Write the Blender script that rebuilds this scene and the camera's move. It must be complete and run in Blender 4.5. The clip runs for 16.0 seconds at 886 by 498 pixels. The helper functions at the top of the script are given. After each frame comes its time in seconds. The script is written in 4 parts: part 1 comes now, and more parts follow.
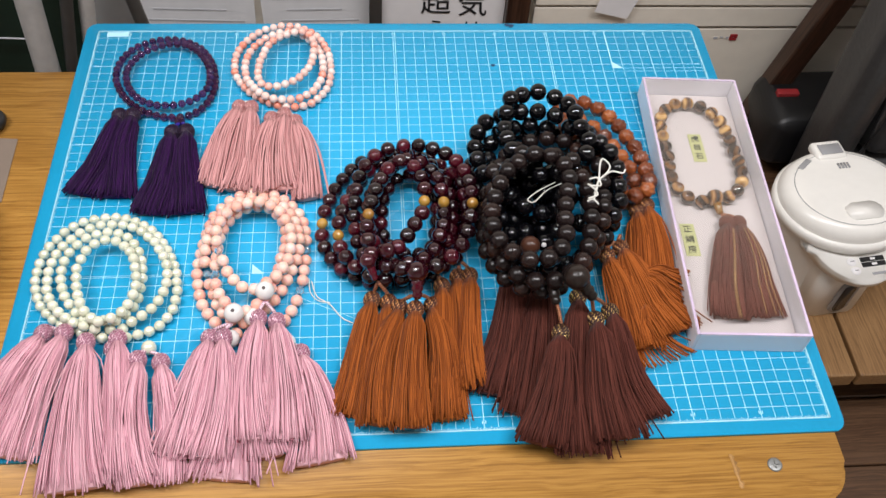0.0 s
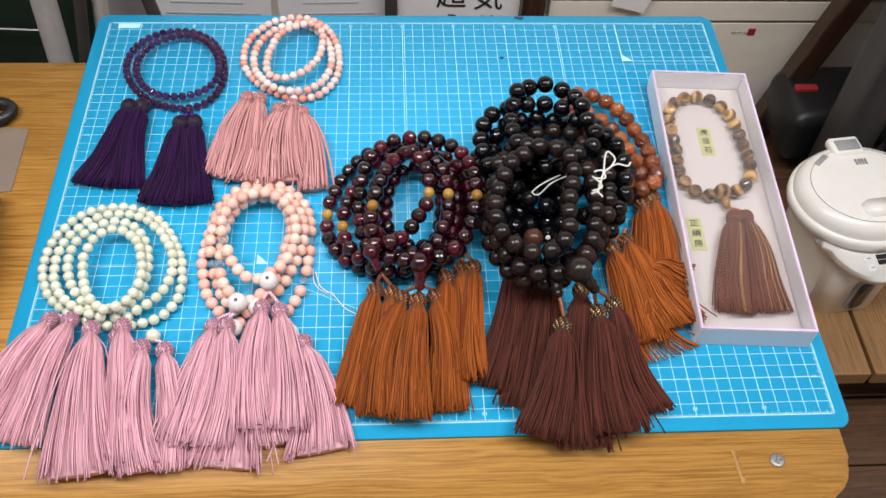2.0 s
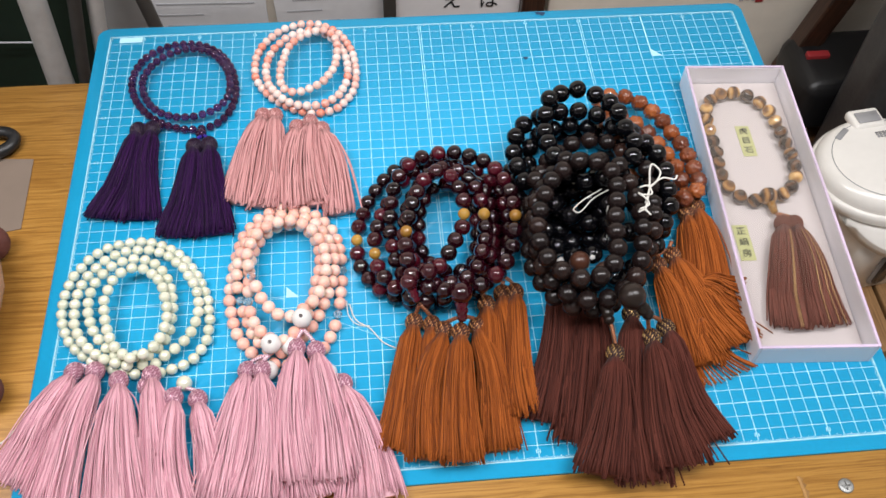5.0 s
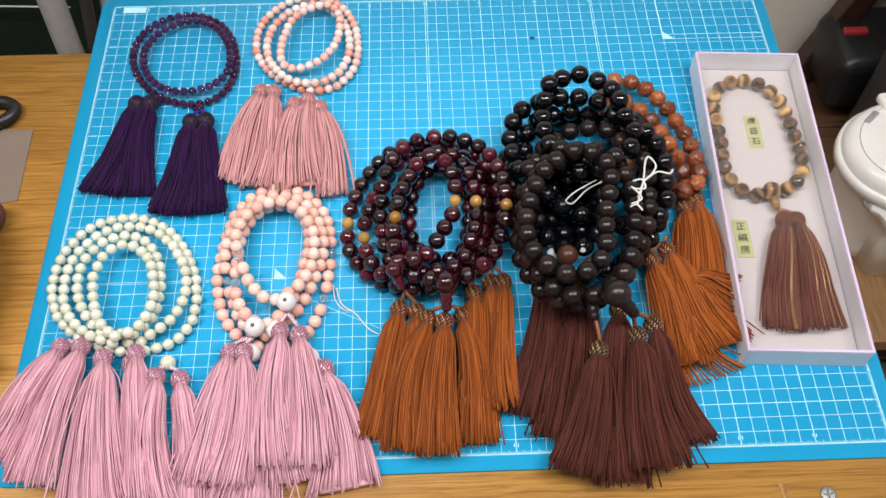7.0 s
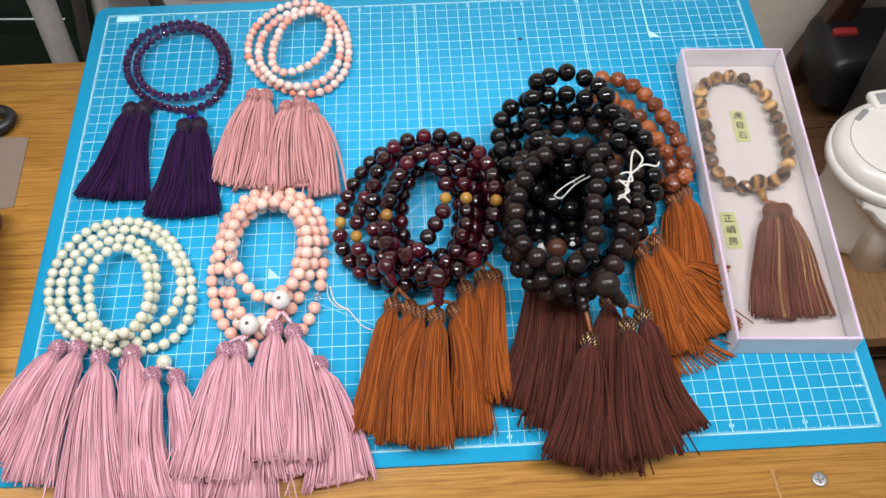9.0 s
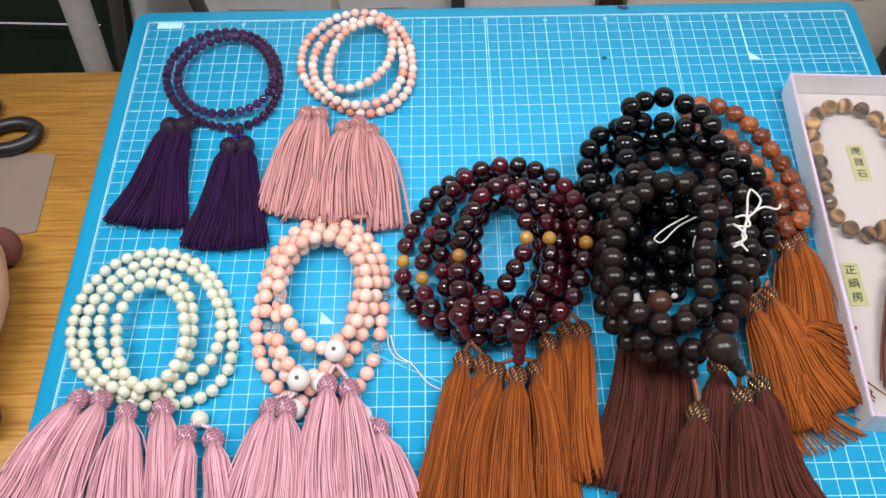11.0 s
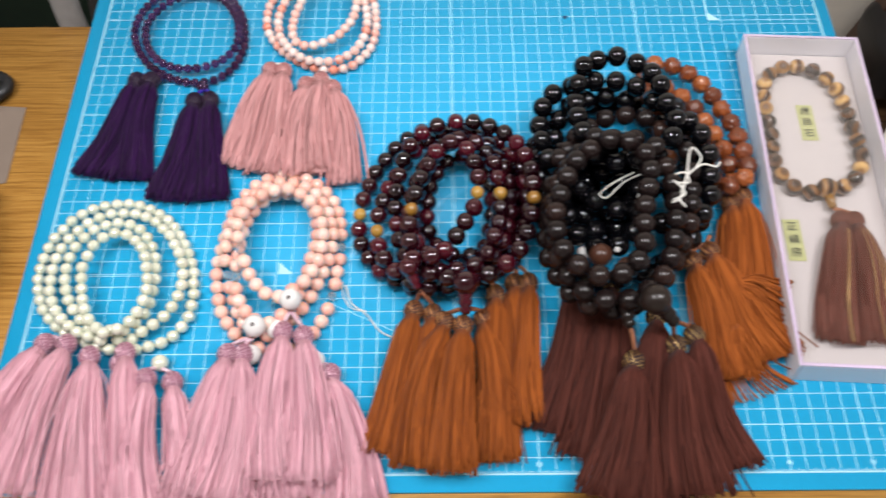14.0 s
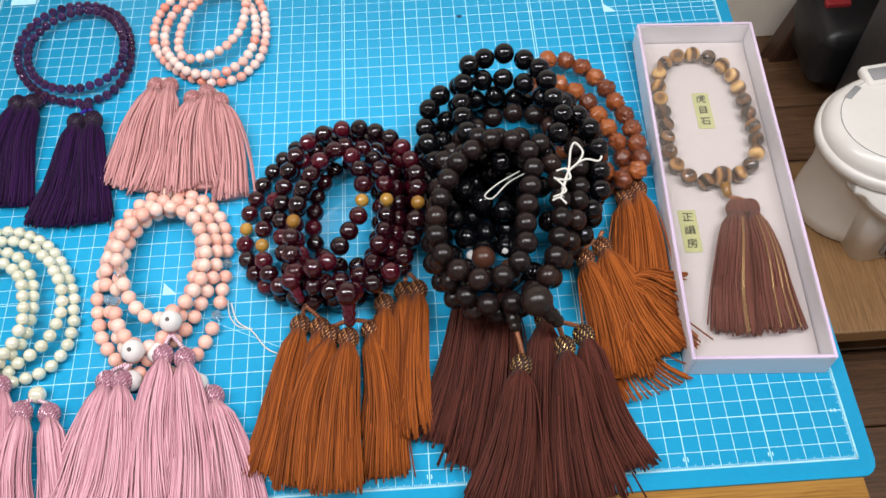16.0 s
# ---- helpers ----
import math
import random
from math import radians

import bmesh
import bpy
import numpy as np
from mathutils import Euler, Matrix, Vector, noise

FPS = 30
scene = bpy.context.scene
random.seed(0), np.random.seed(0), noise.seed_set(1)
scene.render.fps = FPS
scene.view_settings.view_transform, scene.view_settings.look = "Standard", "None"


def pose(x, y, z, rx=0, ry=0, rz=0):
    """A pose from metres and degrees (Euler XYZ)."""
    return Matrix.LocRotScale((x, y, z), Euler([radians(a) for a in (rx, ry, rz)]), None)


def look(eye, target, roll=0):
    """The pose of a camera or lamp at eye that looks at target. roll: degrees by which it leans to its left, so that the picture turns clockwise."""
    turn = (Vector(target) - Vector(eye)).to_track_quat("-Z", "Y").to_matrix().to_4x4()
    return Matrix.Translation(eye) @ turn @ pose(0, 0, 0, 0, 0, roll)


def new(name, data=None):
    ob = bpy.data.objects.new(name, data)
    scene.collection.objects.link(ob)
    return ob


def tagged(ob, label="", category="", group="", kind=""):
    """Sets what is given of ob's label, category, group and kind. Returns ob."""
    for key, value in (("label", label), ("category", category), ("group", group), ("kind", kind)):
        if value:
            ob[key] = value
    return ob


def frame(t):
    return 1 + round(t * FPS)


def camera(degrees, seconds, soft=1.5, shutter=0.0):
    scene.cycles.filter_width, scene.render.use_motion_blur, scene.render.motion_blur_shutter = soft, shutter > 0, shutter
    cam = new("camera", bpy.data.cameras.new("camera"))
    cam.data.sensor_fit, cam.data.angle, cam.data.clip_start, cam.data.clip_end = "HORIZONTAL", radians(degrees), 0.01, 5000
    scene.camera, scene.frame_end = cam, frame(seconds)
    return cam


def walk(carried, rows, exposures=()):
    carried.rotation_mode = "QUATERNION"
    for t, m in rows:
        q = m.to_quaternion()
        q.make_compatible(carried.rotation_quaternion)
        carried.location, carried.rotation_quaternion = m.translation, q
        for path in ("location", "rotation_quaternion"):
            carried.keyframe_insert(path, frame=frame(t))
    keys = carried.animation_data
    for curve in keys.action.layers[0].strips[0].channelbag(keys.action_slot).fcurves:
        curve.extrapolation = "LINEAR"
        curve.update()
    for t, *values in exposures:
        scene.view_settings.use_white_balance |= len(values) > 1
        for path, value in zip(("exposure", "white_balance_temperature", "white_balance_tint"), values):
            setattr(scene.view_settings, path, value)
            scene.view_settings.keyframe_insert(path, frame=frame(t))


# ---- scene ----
cam = camera(52.2, 16.0, shutter=0.5)
PATH = [
    (0, (0.252, -0.28, 0.573), (0.416, 0.933, -1.008), 4.9),
    (0.5, (0.256, -0.277, 0.571), (0.417, 0.926, -1.019), 4.8),
    (1, (0.264, -0.273, 0.57), (0.415, 0.925, -1.025), 4.8),
    (1.5, (0.268, -0.278, 0.572), (0.397, 0.924, -1.021), 4.4),
    (2, (0.265, -0.283, 0.572), (0.383, 0.925, -1.018), 3.7),
    (2.5, (0.268, -0.287, 0.574), (0.38, 0.927, -1.012), 3.3),
    (3, (0.268, -0.282, 0.571), (0.364, 0.934, -1.014), 2.6),
    (3.5, (0.257, -0.276, 0.569), (0.371, 0.934, -1.02), 2.4),
    (4, (0.218, -0.25, 0.578), (0.366, 0.936, -1.026), 1.9),
    (4.2, (0.214, -0.245, 0.57), (0.37, 0.93, -1.041), 2.1),
    (6.3, (0.275, -0.193, 0.572), (0.323, 0.877, -1.117), 0.3),
    (6.5, (0.275, -0.193, 0.571), (0.312, 0.868, -1.124), -0.1),
    (7, (0.271, -0.202, 0.577), (0.318, 0.864, -1.115), 0.5),
    (7.5, (0.268, -0.214, 0.582), (0.337, 0.876, -1.094), 1.6),
    (8, (0.273, -0.216, 0.577), (0.353, 0.893, -1.086), 1.5),
    (8.5, (0.275, -0.218, 0.577), (0.347, 0.883, -1.091), 0.4),
    (9, (0.277, -0.217, 0.577), (0.324, 0.874, -1.099), -0.6),
    (9.5, (0.273, -0.205, 0.568), (0.302, 0.879, -1.113), -0.6),
    (10, (0.253, -0.172, 0.525), (0.276, 0.946, -1.133), 0.0),
    (10.2, (0.243, -0.167, 0.511), (0.256, 0.958, -1.143), -0.1),
    (12.3, (0.245, -0.14, 0.522), (0.245, 0.984, -1.132), -1.7),
    (12.5, (0.253, -0.144, 0.523), (0.267, 0.982, -1.131), -1.2),
    (13, (0.292, -0.169, 0.539), (0.353, 0.933, -1.129), 0.3),
    (13.5, (0.323, -0.173, 0.53), (0.376, 0.904, -1.154), 0.3),
    (14, (0.274, -0.168, 0.53), (0.271, 0.88, -1.173), -0.6),
    (14.5, (0.258, -0.171, 0.533), (0.195, 0.88, -1.167), -3.6),
    (15, (0.317, -0.171, 0.535), (0.3, 0.914, -1.144), -3.8),
    (15.5, (0.337, -0.165, 0.522), (0.363, 0.912, -1.163), -2.4),
    (16, (0.338, -0.16, 0.517), (0.369, 0.896, -1.182), -2.2),
]
EXPOSURES = [(0, -0.03), (4.2, -0.01), (6.3, -0.05), (10.2, -0.04), (13, -0.02), (16, -0.07)]
walk(cam, [(t, look(eye, target, roll)) for t, eye, target, roll in PATH], EXPOSURES)

# ---- world, lights, exposure ----
world = bpy.data.worlds.new("room_air")
scene.world = world
world.use_nodes = True
world.node_tree.nodes["Background"].inputs[0].default_value = (0.95, 0.97, 1.0, 1)
world.node_tree.nodes["Background"].inputs[1].default_value = 0.14


def tube_light(x, y, z, lx, ly, watts):
    lamp = bpy.data.lights.new("ceiling_tube_light", "AREA")
    lamp.shape, lamp.size, lamp.size_y = "RECTANGLE", lx, ly
    lamp.energy, lamp.color = watts, (0.978, 0.968, 0.985)
    ob = new("ceiling_tube_light", lamp)
    ob.matrix_world = pose(x, y, z)
    return ob


for lx in (-0.42, 0.98):
    for ly in (-0.22, 0.02):
        tube_light(lx, ly, 1.60, 1.15, 0.032, 13.4)


# ---- materials ----
def mat_new(name):
    m = bpy.data.materials.new(name)
    m.use_nodes = True
    nt = m.node_tree
    return m, nt, nt.nodes["Principled BSDF"]


def node(nt, kind, **inputs):
    n = nt.nodes.new(kind)
    for k, v in inputs.items():
        n.inputs[k.replace("_", " ")].default_value = v
    return n


def ramp(nt, fac, stops):
    r = nt.nodes.new("ShaderNodeValToRGB")
    while len(r.color_ramp.elements) < len(stops):
        r.color_ramp.elements.new(0.5)
    for e, (p, c) in zip(r.color_ramp.elements, stops):
        e.position, e.color = p, (*c, 1)
    nt.links.new(fac, r.inputs[0])
    return r.outputs[0]


def coords(nt, scale=(1, 1, 1), kind="Object", turn=0.0):
    tc, mp = nt.nodes.new("ShaderNodeTexCoord"), nt.nodes.new("ShaderNodeMapping")
    mp.inputs["Scale"].default_value = scale
    mp.inputs["Rotation"].default_value = (0, 0, turn)
    nt.links.new(tc.outputs[kind], mp.inputs[0])
    return mp.outputs[0]


def noise_of(nt, vec, scale, detail=4.0, rough=0.55):
    n = node(nt, "ShaderNodeTexNoise", Scale=scale, Detail=detail, Roughness=rough)
    nt.links.new(vec, n.inputs["Vector"])
    return n.outputs[0]


def bump(nt, bsdf, height, strength=0.2, distance=0.001):
    b = node(nt, "ShaderNodeBump", Strength=strength, Distance=distance)
    nt.links.new(height, b.inputs["Height"])
    nt.links.new(b.outputs[0], bsdf.inputs["Normal"])


def plain(name, color, rough=0.5, metal=0.0, grain=0.12, scale=60.0, bumps=0.1, coat=0.0):
    """A surface of one paint, with fine and broad unevenness."""
    m, nt, p = mat_new(name)
    v = coords(nt)
    a, b = noise_of(nt, v, scale, 5), noise_of(nt, v, scale / 9, 3)
    mix = nt.nodes.new("ShaderNodeMath")
    mix.operation = "ADD"
    nt.links.new(a, mix.inputs[0]), nt.links.new(b, mix.inputs[1])
    half = nt.nodes.new("ShaderNodeMath")
    half.operation, half.inputs[1].default_value = "MULTIPLY", 0.5
    nt.links.new(mix.outputs[0], half.inputs[0])
    lo, hi = [c * (1 - grain) for c in color], [min(1, c * (1 + grain)) for c in color]
    nt.links.new(ramp(nt, half.outputs[0], ((0.3, lo), (0.7, hi))), p.inputs["Base Color"])
    p.inputs["Roughness"].default_value, p.inputs["Metallic"].default_value = rough, metal
    p.inputs["Coat Weight"].default_value = coat
    if bumps:
        bump(nt, p, a, bumps)
    return m


def wood(name, dark, mid, light, rough=0.42, along=0, scale=1.0, coat=0.04):
    m, nt, p = mat_new(name)
    s = [260 * scale] * 3
    s[along] = 6.0 * scale
    drift = noise_of(nt, coords(nt, [14 if q == along else 26 for q in range(3)]), 1.0, 2)
    shift = nt.nodes.new("ShaderNodeMath")
    shift.operation, shift.inputs[1].default_value = "MULTIPLY", 3.0
    nt.links.new(drift, shift.inputs[0])
    across = nt.nodes.new("ShaderNodeCombineXYZ")
    for q in range(3):
        if q != along:
            nt.links.new(shift.outputs[0], across.inputs[q])
    wave = nt.nodes.new("ShaderNodeVectorMath")
    wave.operation = "ADD"
    nt.links.new(coords(nt, s), wave.inputs[0])
    nt.links.new(across.outputs[0], wave.inputs[1])
    v = wave.outputs[0]
    n1 = noise_of(nt, v, 1.0, 6, 0.6)
    s2 = [480 * scale] * 3
    s2[along] = 11 * scale
    fine = nt.nodes.new("ShaderNodeVectorMath")
    fine.operation = "ADD"
    nt.links.new(coords(nt, s2), fine.inputs[0])
    nt.links.new(across.outputs[0], fine.inputs[1])
    n2 = noise_of(nt, fine.outputs[0], 1.0, 4)
    s3 = [9 * scale] * 3
    s3[along] = 1.2 * scale
    n3 = noise_of(nt, coords(nt, s3), 1.0, 2)
    add = nt.nodes.new("ShaderNodeMath")
    add.operation = "MULTIPLY_ADD"
    nt.links.new(n2, add.inputs[0])
    add.inputs[1].default_value = 0.85
    nt.links.new(n1, add.inputs[2])
    add2 = nt.nodes.new("ShaderNodeMath")
    add2.operation = "MULTIPLY_ADD"
    nt.links.new(n3, add2.inputs[0])
    add2.inputs[1].default_value = 0.28
    nt.links.new(add.outputs[0], add2.inputs[2])
    half = nt.nodes.new("ShaderNodeMath")
    half.operation, half.inputs[1].default_value = "MULTIPLY", 0.5
    nt.links.new(add2.outputs[0], half.inputs[0])
    nt.links.new(ramp(nt, half.outputs[0], ((0.44, dark), (0.525, mid), (0.61, light))), p.inputs["Base Color"])
    p.inputs["Roughness"].default_value, p.inputs["Coat Weight"].default_value = rough, coat
    p.inputs["Coat Roughness"].default_value = 0.3
    bump(nt, p, n2, 0.12, 0.0006)
    return m


def bead_mat(name, stops, rough, transmission=0.0, coat=0.0, subsurface=0.0, banded=False, ior=1.5, bumps=0.0, speckle=0.0, spec=0.5, metal=0.0):
    """stops: colours between which each bead takes one by its own random number, with cloudy variation inside it."""
    m, nt, p = mat_new(name)
    info = nt.nodes.new("ShaderNodeObjectInfo")
    v = coords(nt)
    if banded:
        w = node(nt, "ShaderNodeTexWave", Scale=44.0, Distortion=1.8, Detail=2.0)
        w.inputs["Detail Scale"].default_value = 1.2
        nt.links.new(v, w.inputs["Vector"])
        fac = w.outputs["Fac"]
        mul = nt.nodes.new("ShaderNodeMath")
        mul.operation, mul.inputs[1].default_value = "MULTIPLY_ADD", 0.65
        nt.links.new(fac, mul.inputs[0])
        sh = nt.nodes.new("ShaderNodeMath")
        sh.operation, sh.inputs[1].default_value, sh.inputs[2].default_value = "MULTIPLY_ADD", 0.7, -0.2
        nt.links.new(info.outputs["Random"], sh.inputs[0])
        nt.links.new(sh.outputs[0], mul.inputs[2])
        fac = mul.outputs[0]
    else:
        n = noise_of(nt, v, 180.0, 3)
        mul = nt.nodes.new("ShaderNodeMath")
        mul.operation, mul.inputs[1].default_value = "MULTIPLY_ADD", 0.3 + speckle
        nt.links.new(n, mul.inputs[0])
        sh = nt.nodes.new("ShaderNodeMath")
        sh.operation, sh.inputs[1].default_value, sh.inputs[2].default_value = "MULTIPLY_ADD", 1.0, -0.15 - speckle / 2
        nt.links.new(info.outputs["Random"], sh.inputs[0])
        nt.links.new(sh.outputs[0], mul.inputs[2])
        fac = mul.outputs[0]
    nt.links.new(ramp(nt, fac, stops), p.inputs["Base Color"])
    p.inputs["Roughness"].default_value, p.inputs["Transmission Weight"].default_value = rough, transmission
    p.inputs["Coat Weight"].default_value, p.inputs["IOR"].default_value = coat, ior
    p.inputs["Coat Roughness"].default_value = 0.05
    p.inputs["Specular IOR Level"].default_value, p.inputs["Metallic"].default_value = spec, metal
    if subsurface:
        p.inputs["Subsurface Weight"].default_value, p.inputs["Subsurface Scale"].default_value = subsurface, 0.003
    if bumps:
        bump(nt, p, noise_of(nt, v, 500.0, 3), bumps, 0.0006)
    return m


def thread_mat(name, dark, light, rough=0.6, sheen=0.04):
    """Spun cord: every strand its own shade, with fine twist along it."""
    m, nt, p = mat_new(name)
    geo = nt.nodes.new("ShaderNodeNewGeometry")
    nt.links.new(ramp(nt, geo.outputs["Random Per Island"], ((0.0, dark), (1.0, light))), p.inputs["Base Color"])
    p.inputs["Roughness"].default_value, p.inputs["Sheen Weight"].default_value = rough, sheen
    p.inputs["Specular IOR Level"].default_value = 0.07
    w = node(nt, "ShaderNodeTexNoise", Scale=1300.0, Detail=1.0)
    nt.links.new(coords(nt), w.inputs["Vector"])
    bump(nt, p, w.outputs[0], 0.35, 0.0005)
    return m


def cap_mat(name, base, glint, amount=0.5):
    """Netted cap: yarn crossed with metallic thread."""
    m, nt, p = mat_new(name)
    n = noise_of(nt, coords(nt), 620.0, 0)
    f = ramp(nt, n, ((amount, (0, 0, 0)), (min(1, amount + 0.08), (1, 1, 1))))
    mix = nt.nodes.new("ShaderNodeMix")
    mix.data_type = "RGBA"
    nt.links.new(f, mix.inputs["Factor"])
    mix.inputs["A"].default_value, mix.inputs["B"].default_value = (*base, 1), (*glint, 1)
    nt.links.new(mix.outputs["Result"], p.inputs["Base Color"])
    nt.links.new(f, p.inputs["Metallic"])
    p.inputs["Roughness"].default_value = 0.5
    bump(nt, p, n, 0.5, 0.0008)
    return m


M_MAT = plain("cyan_vinyl", (0.011, 0.372, 0.672), 0.42, grain=0.05, scale=300, bumps=0.05)
M_LINE = plain("pale_print", (0.38, 0.72, 0.84), 0.5, grain=0.08, scale=500, bumps=0)
M_WHITEPRINT = plain("white_print", (0.40, 0.70, 0.81), 0.5, grain=0.05, bumps=0)
M_INK = plain("dark_ink", (0.01, 0.05, 0.12), 0.5, grain=0.2, bumps=0)
M_TABLE = wood("varnished_oak", (0.285, 0.130, 0.024), (0.395, 0.190, 0.038), (0.48, 0.248, 0.055), scale=1.7)
M_FLOOR = wood("dark_floor_wood", (0.065, 0.032, 0.016), (0.10, 0.050, 0.025), (0.135, 0.07, 0.035), 0.4)
M_PLAT = wood("platform_wood", (0.19, 0.098, 0.038), (0.27, 0.145, 0.058), (0.33, 0.185, 0.078), 0.5, along=1, scale=1.5)
M_POST = wood("brown_post_wood", (0.018, 0.008, 0.005), (0.042, 0.018, 0.010), (0.065, 0.030, 0.018), 0.35, along=2)
M_WALL = plain("aged_white_board", (0.83, 0.765, 0.665), 0.6, grain=0.08, scale=25)
M_WALLGREY = plain("plaster", (0.55, 0.53, 0.50), 0.8, grain=0.08, scale=30)
M_PAPER = plain("paper", (0.76, 0.76, 0.78), 0.7, grain=0.06, scale=40, bumps=0.03)
M_PAPERWHITE = plain("white_paper", (0.84, 0.82, 0.83), 0.7, grain=0.04, scale=40, bumps=0.03)
M_TEXT = plain("grey_print", (0.47, 0.47, 0.50), 0.7, bumps=0)
M_BLACKINK = plain("black_ink", (0.012, 0.012, 0.014), 0.6, bumps=0)
M_RED = plain("red_mark", (0.34, 0.025, 0.03), 0.5, bumps=0)
M_STEEL = plain("brushed_steel", (0.68, 0.68, 0.67), 0.32, metal=0.45, scale=90)
M_GREYPANEL = plain("grey_panel", (0.33, 0.325, 0.32), 0.5, grain=0.1, scale=30)
M_SCREW = plain("worn_screw_steel", (0.26, 0.26, 0.25), 0.4, metal=0.7, scale=800)
M_DARKSTEEL = plain("dark_steel", (0.10, 0.095, 0.09), 0.45, metal=0.6)
M_GREEN = plain("dark_green_board", (0.006, 0.018, 0.011), 0.5, grain=0.25)
M_LEATHER = plain("black_leather", (0.045, 0.045, 0.047), 0.30, grain=0.25, scale=120, bumps=0.35)
M_POT = plain("white_pot_plastic", (0.88, 0.855, 0.81), 0.28, grain=0.03, scale=60, bumps=0.02, coat=0.3)
M_POTGREY = plain("grey_pot_plastic", (0.33, 0.33, 0.34), 0.35, grain=0.06)
M_POTDARK = plain("dark_pot_window", (0.05, 0.04, 0.035), 0.15)
M_BLACKPLASTIC = plain("black_plastic", (0.010, 0.010, 0.011), 0.4, grain=0.2)
M_PLUSH = plain("beige_plush", (0.44, 0.24, 0.14), 0.95, grain=0.1, scale=220, bumps=0.5)
M_PLUSHPAW = plain("brown_plush", (0.13, 0.042, 0.032), 0.95, grain=0.15, scale=220, bumps=0.5)
M_BOXOUT = plain("pearl_white_card", (0.78, 0.76, 0.80), 0.45, grain=0.05, scale=20, coat=0.1)
M_BOXIN = plain("cream_lining", (0.53, 0.475, 0.465), 0.6, grain=0.03, scale=25)
M_BOXEDGE = plain("lilac_foil_edge", (0.62, 0.50, 0.66), 0.25, grain=0.22, scale=14, coat=0.6)
M_LABEL = plain("yellow_green_paper", (0.43, 0.43, 0.20), 0.7, grain=0.05)
M_WHITECORD = thread_mat("white_cord", (0.62, 0.60, 0.55), (0.80, 0.79, 0.75))
M_GOLDBEAD = bead_mat("yellow_stone", ((0.2, (0.24, 0.11, 0.015)), (0.8, (0.46, 0.26, 0.05))), 0.2, coat=0.5, speckle=0.4)
M_WHITEBEAD = bead_mat("white_stone", ((0.2, (0.74, 0.72, 0.70)), (0.8, (0.84, 0.82, 0.80))), 0.2, coat=0.4)
M_GOLD = plain("gold_thread_foil", (0.62, 0.40, 0.18), 0.35, metal=0.7)
M_SCUFF = plain("worn_varnish", (0.42, 0.225, 0.075), 0.6, grain=0.3, scale=900, bumps=0)
M_HOLE = plain("bead_hole", (0.10, 0.08, 0.08), 0.7, bumps=0)

PEARL = bead_mat("cream_pearl", ((0.1, (0.72, 0.735, 0.575)), (0.9, (0.82, 0.82, 0.665))), 0.18, coat=1.0, metal=0.25)
PEACH = bead_mat("peach_coral", ((0.1, (0.82, 0.43, 0.345)), (0.6, (0.86, 0.53, 0.435)), (1.0, (0.88, 0.63, 0.54))), 0.28, coat=0.3, subsurface=0.2)
MIXCORAL = bead_mat("mottled_coral", ((0.05, (0.80, 0.26, 0.17)), (0.3, (0.82, 0.46, 0.39)), (0.55, (0.84, 0.61, 0.54)), (0.75, (0.85, 0.70, 0.65)), (1.0, (0.82, 0.48, 0.40))), 0.25, coat=0.3, speckle=0.5)
AMETHYST = bead_mat("amethyst_glass", ((0.1, (0.15, 0.040, 0.125)), (0.9, (0.24, 0.070, 0.20))), 0.0, transmission=0.84, ior=1.5)
GARNET = bead_mat("garnet_glass", ((0.0, (0.006, 0.0015, 0.003)), (0.55, (0.023, 0.002, 0.005)), (1.0, (0.072, 0.004, 0.012))), 0.02, spec=0.6, coat=0.4)
ONYX = bead_mat("black_onyx", ((0.0, (0.002, 0.002, 0.003)), (1.0, (0.003, 0.003, 0.004))), 0.01, spec=0.42, coat=0.1)
EBONY_DARK = bead_mat("dark_ebony_wood", ((0.0, (0.010, 0.007, 0.006)), (1.0, (0.017, 0.011, 0.009))), 0.28, bumps=0.08, spec=0.4)
EBONY_RED = bead_mat("red_ebony_wood", ((0.0, (0.045, 0.018, 0.011)), (1.0, (0.065, 0.024, 0.014))), 0.28, bumps=0.08, spec=0.4)
EBONY = bead_mat("ebony_wood", ((0.0, (0.008, 0.005, 0.005)), (0.8, (0.013, 0.0075, 0.007)), (0.95, (0.022, 0.011, 0.009)), (1.0, (0.034, 0.015, 0.011))), 0.26, bumps=0.06, spec=0.38)
SEED = bead_mat("carved_red_seed", ((0.1, (0.12, 0.028, 0.009)), (0.5, (0.22, 0.052, 0.013)), (0.9, (0.34, 0.095, 0.024))), 0.28, coat=0.4, bumps=1.0, speckle=0.8)
CLEARBEAD = bead_mat("clear_glass_bead", ((0.0, (0.90, 0.88, 0.88)), (1.0, (0.96, 0.95, 0.95))), 0.02, transmission=0.9)
TIGER = bead_mat("tiger_eye_stone", ((0.15, (0.016, 0.008, 0.006)), (0.5, (0.10, 0.040, 0.015)), (0.75, (0.30, 0.135, 0.035)), (1.0, (0.60, 0.36, 0.13))), 0.08, coat=0.9, banded=True)

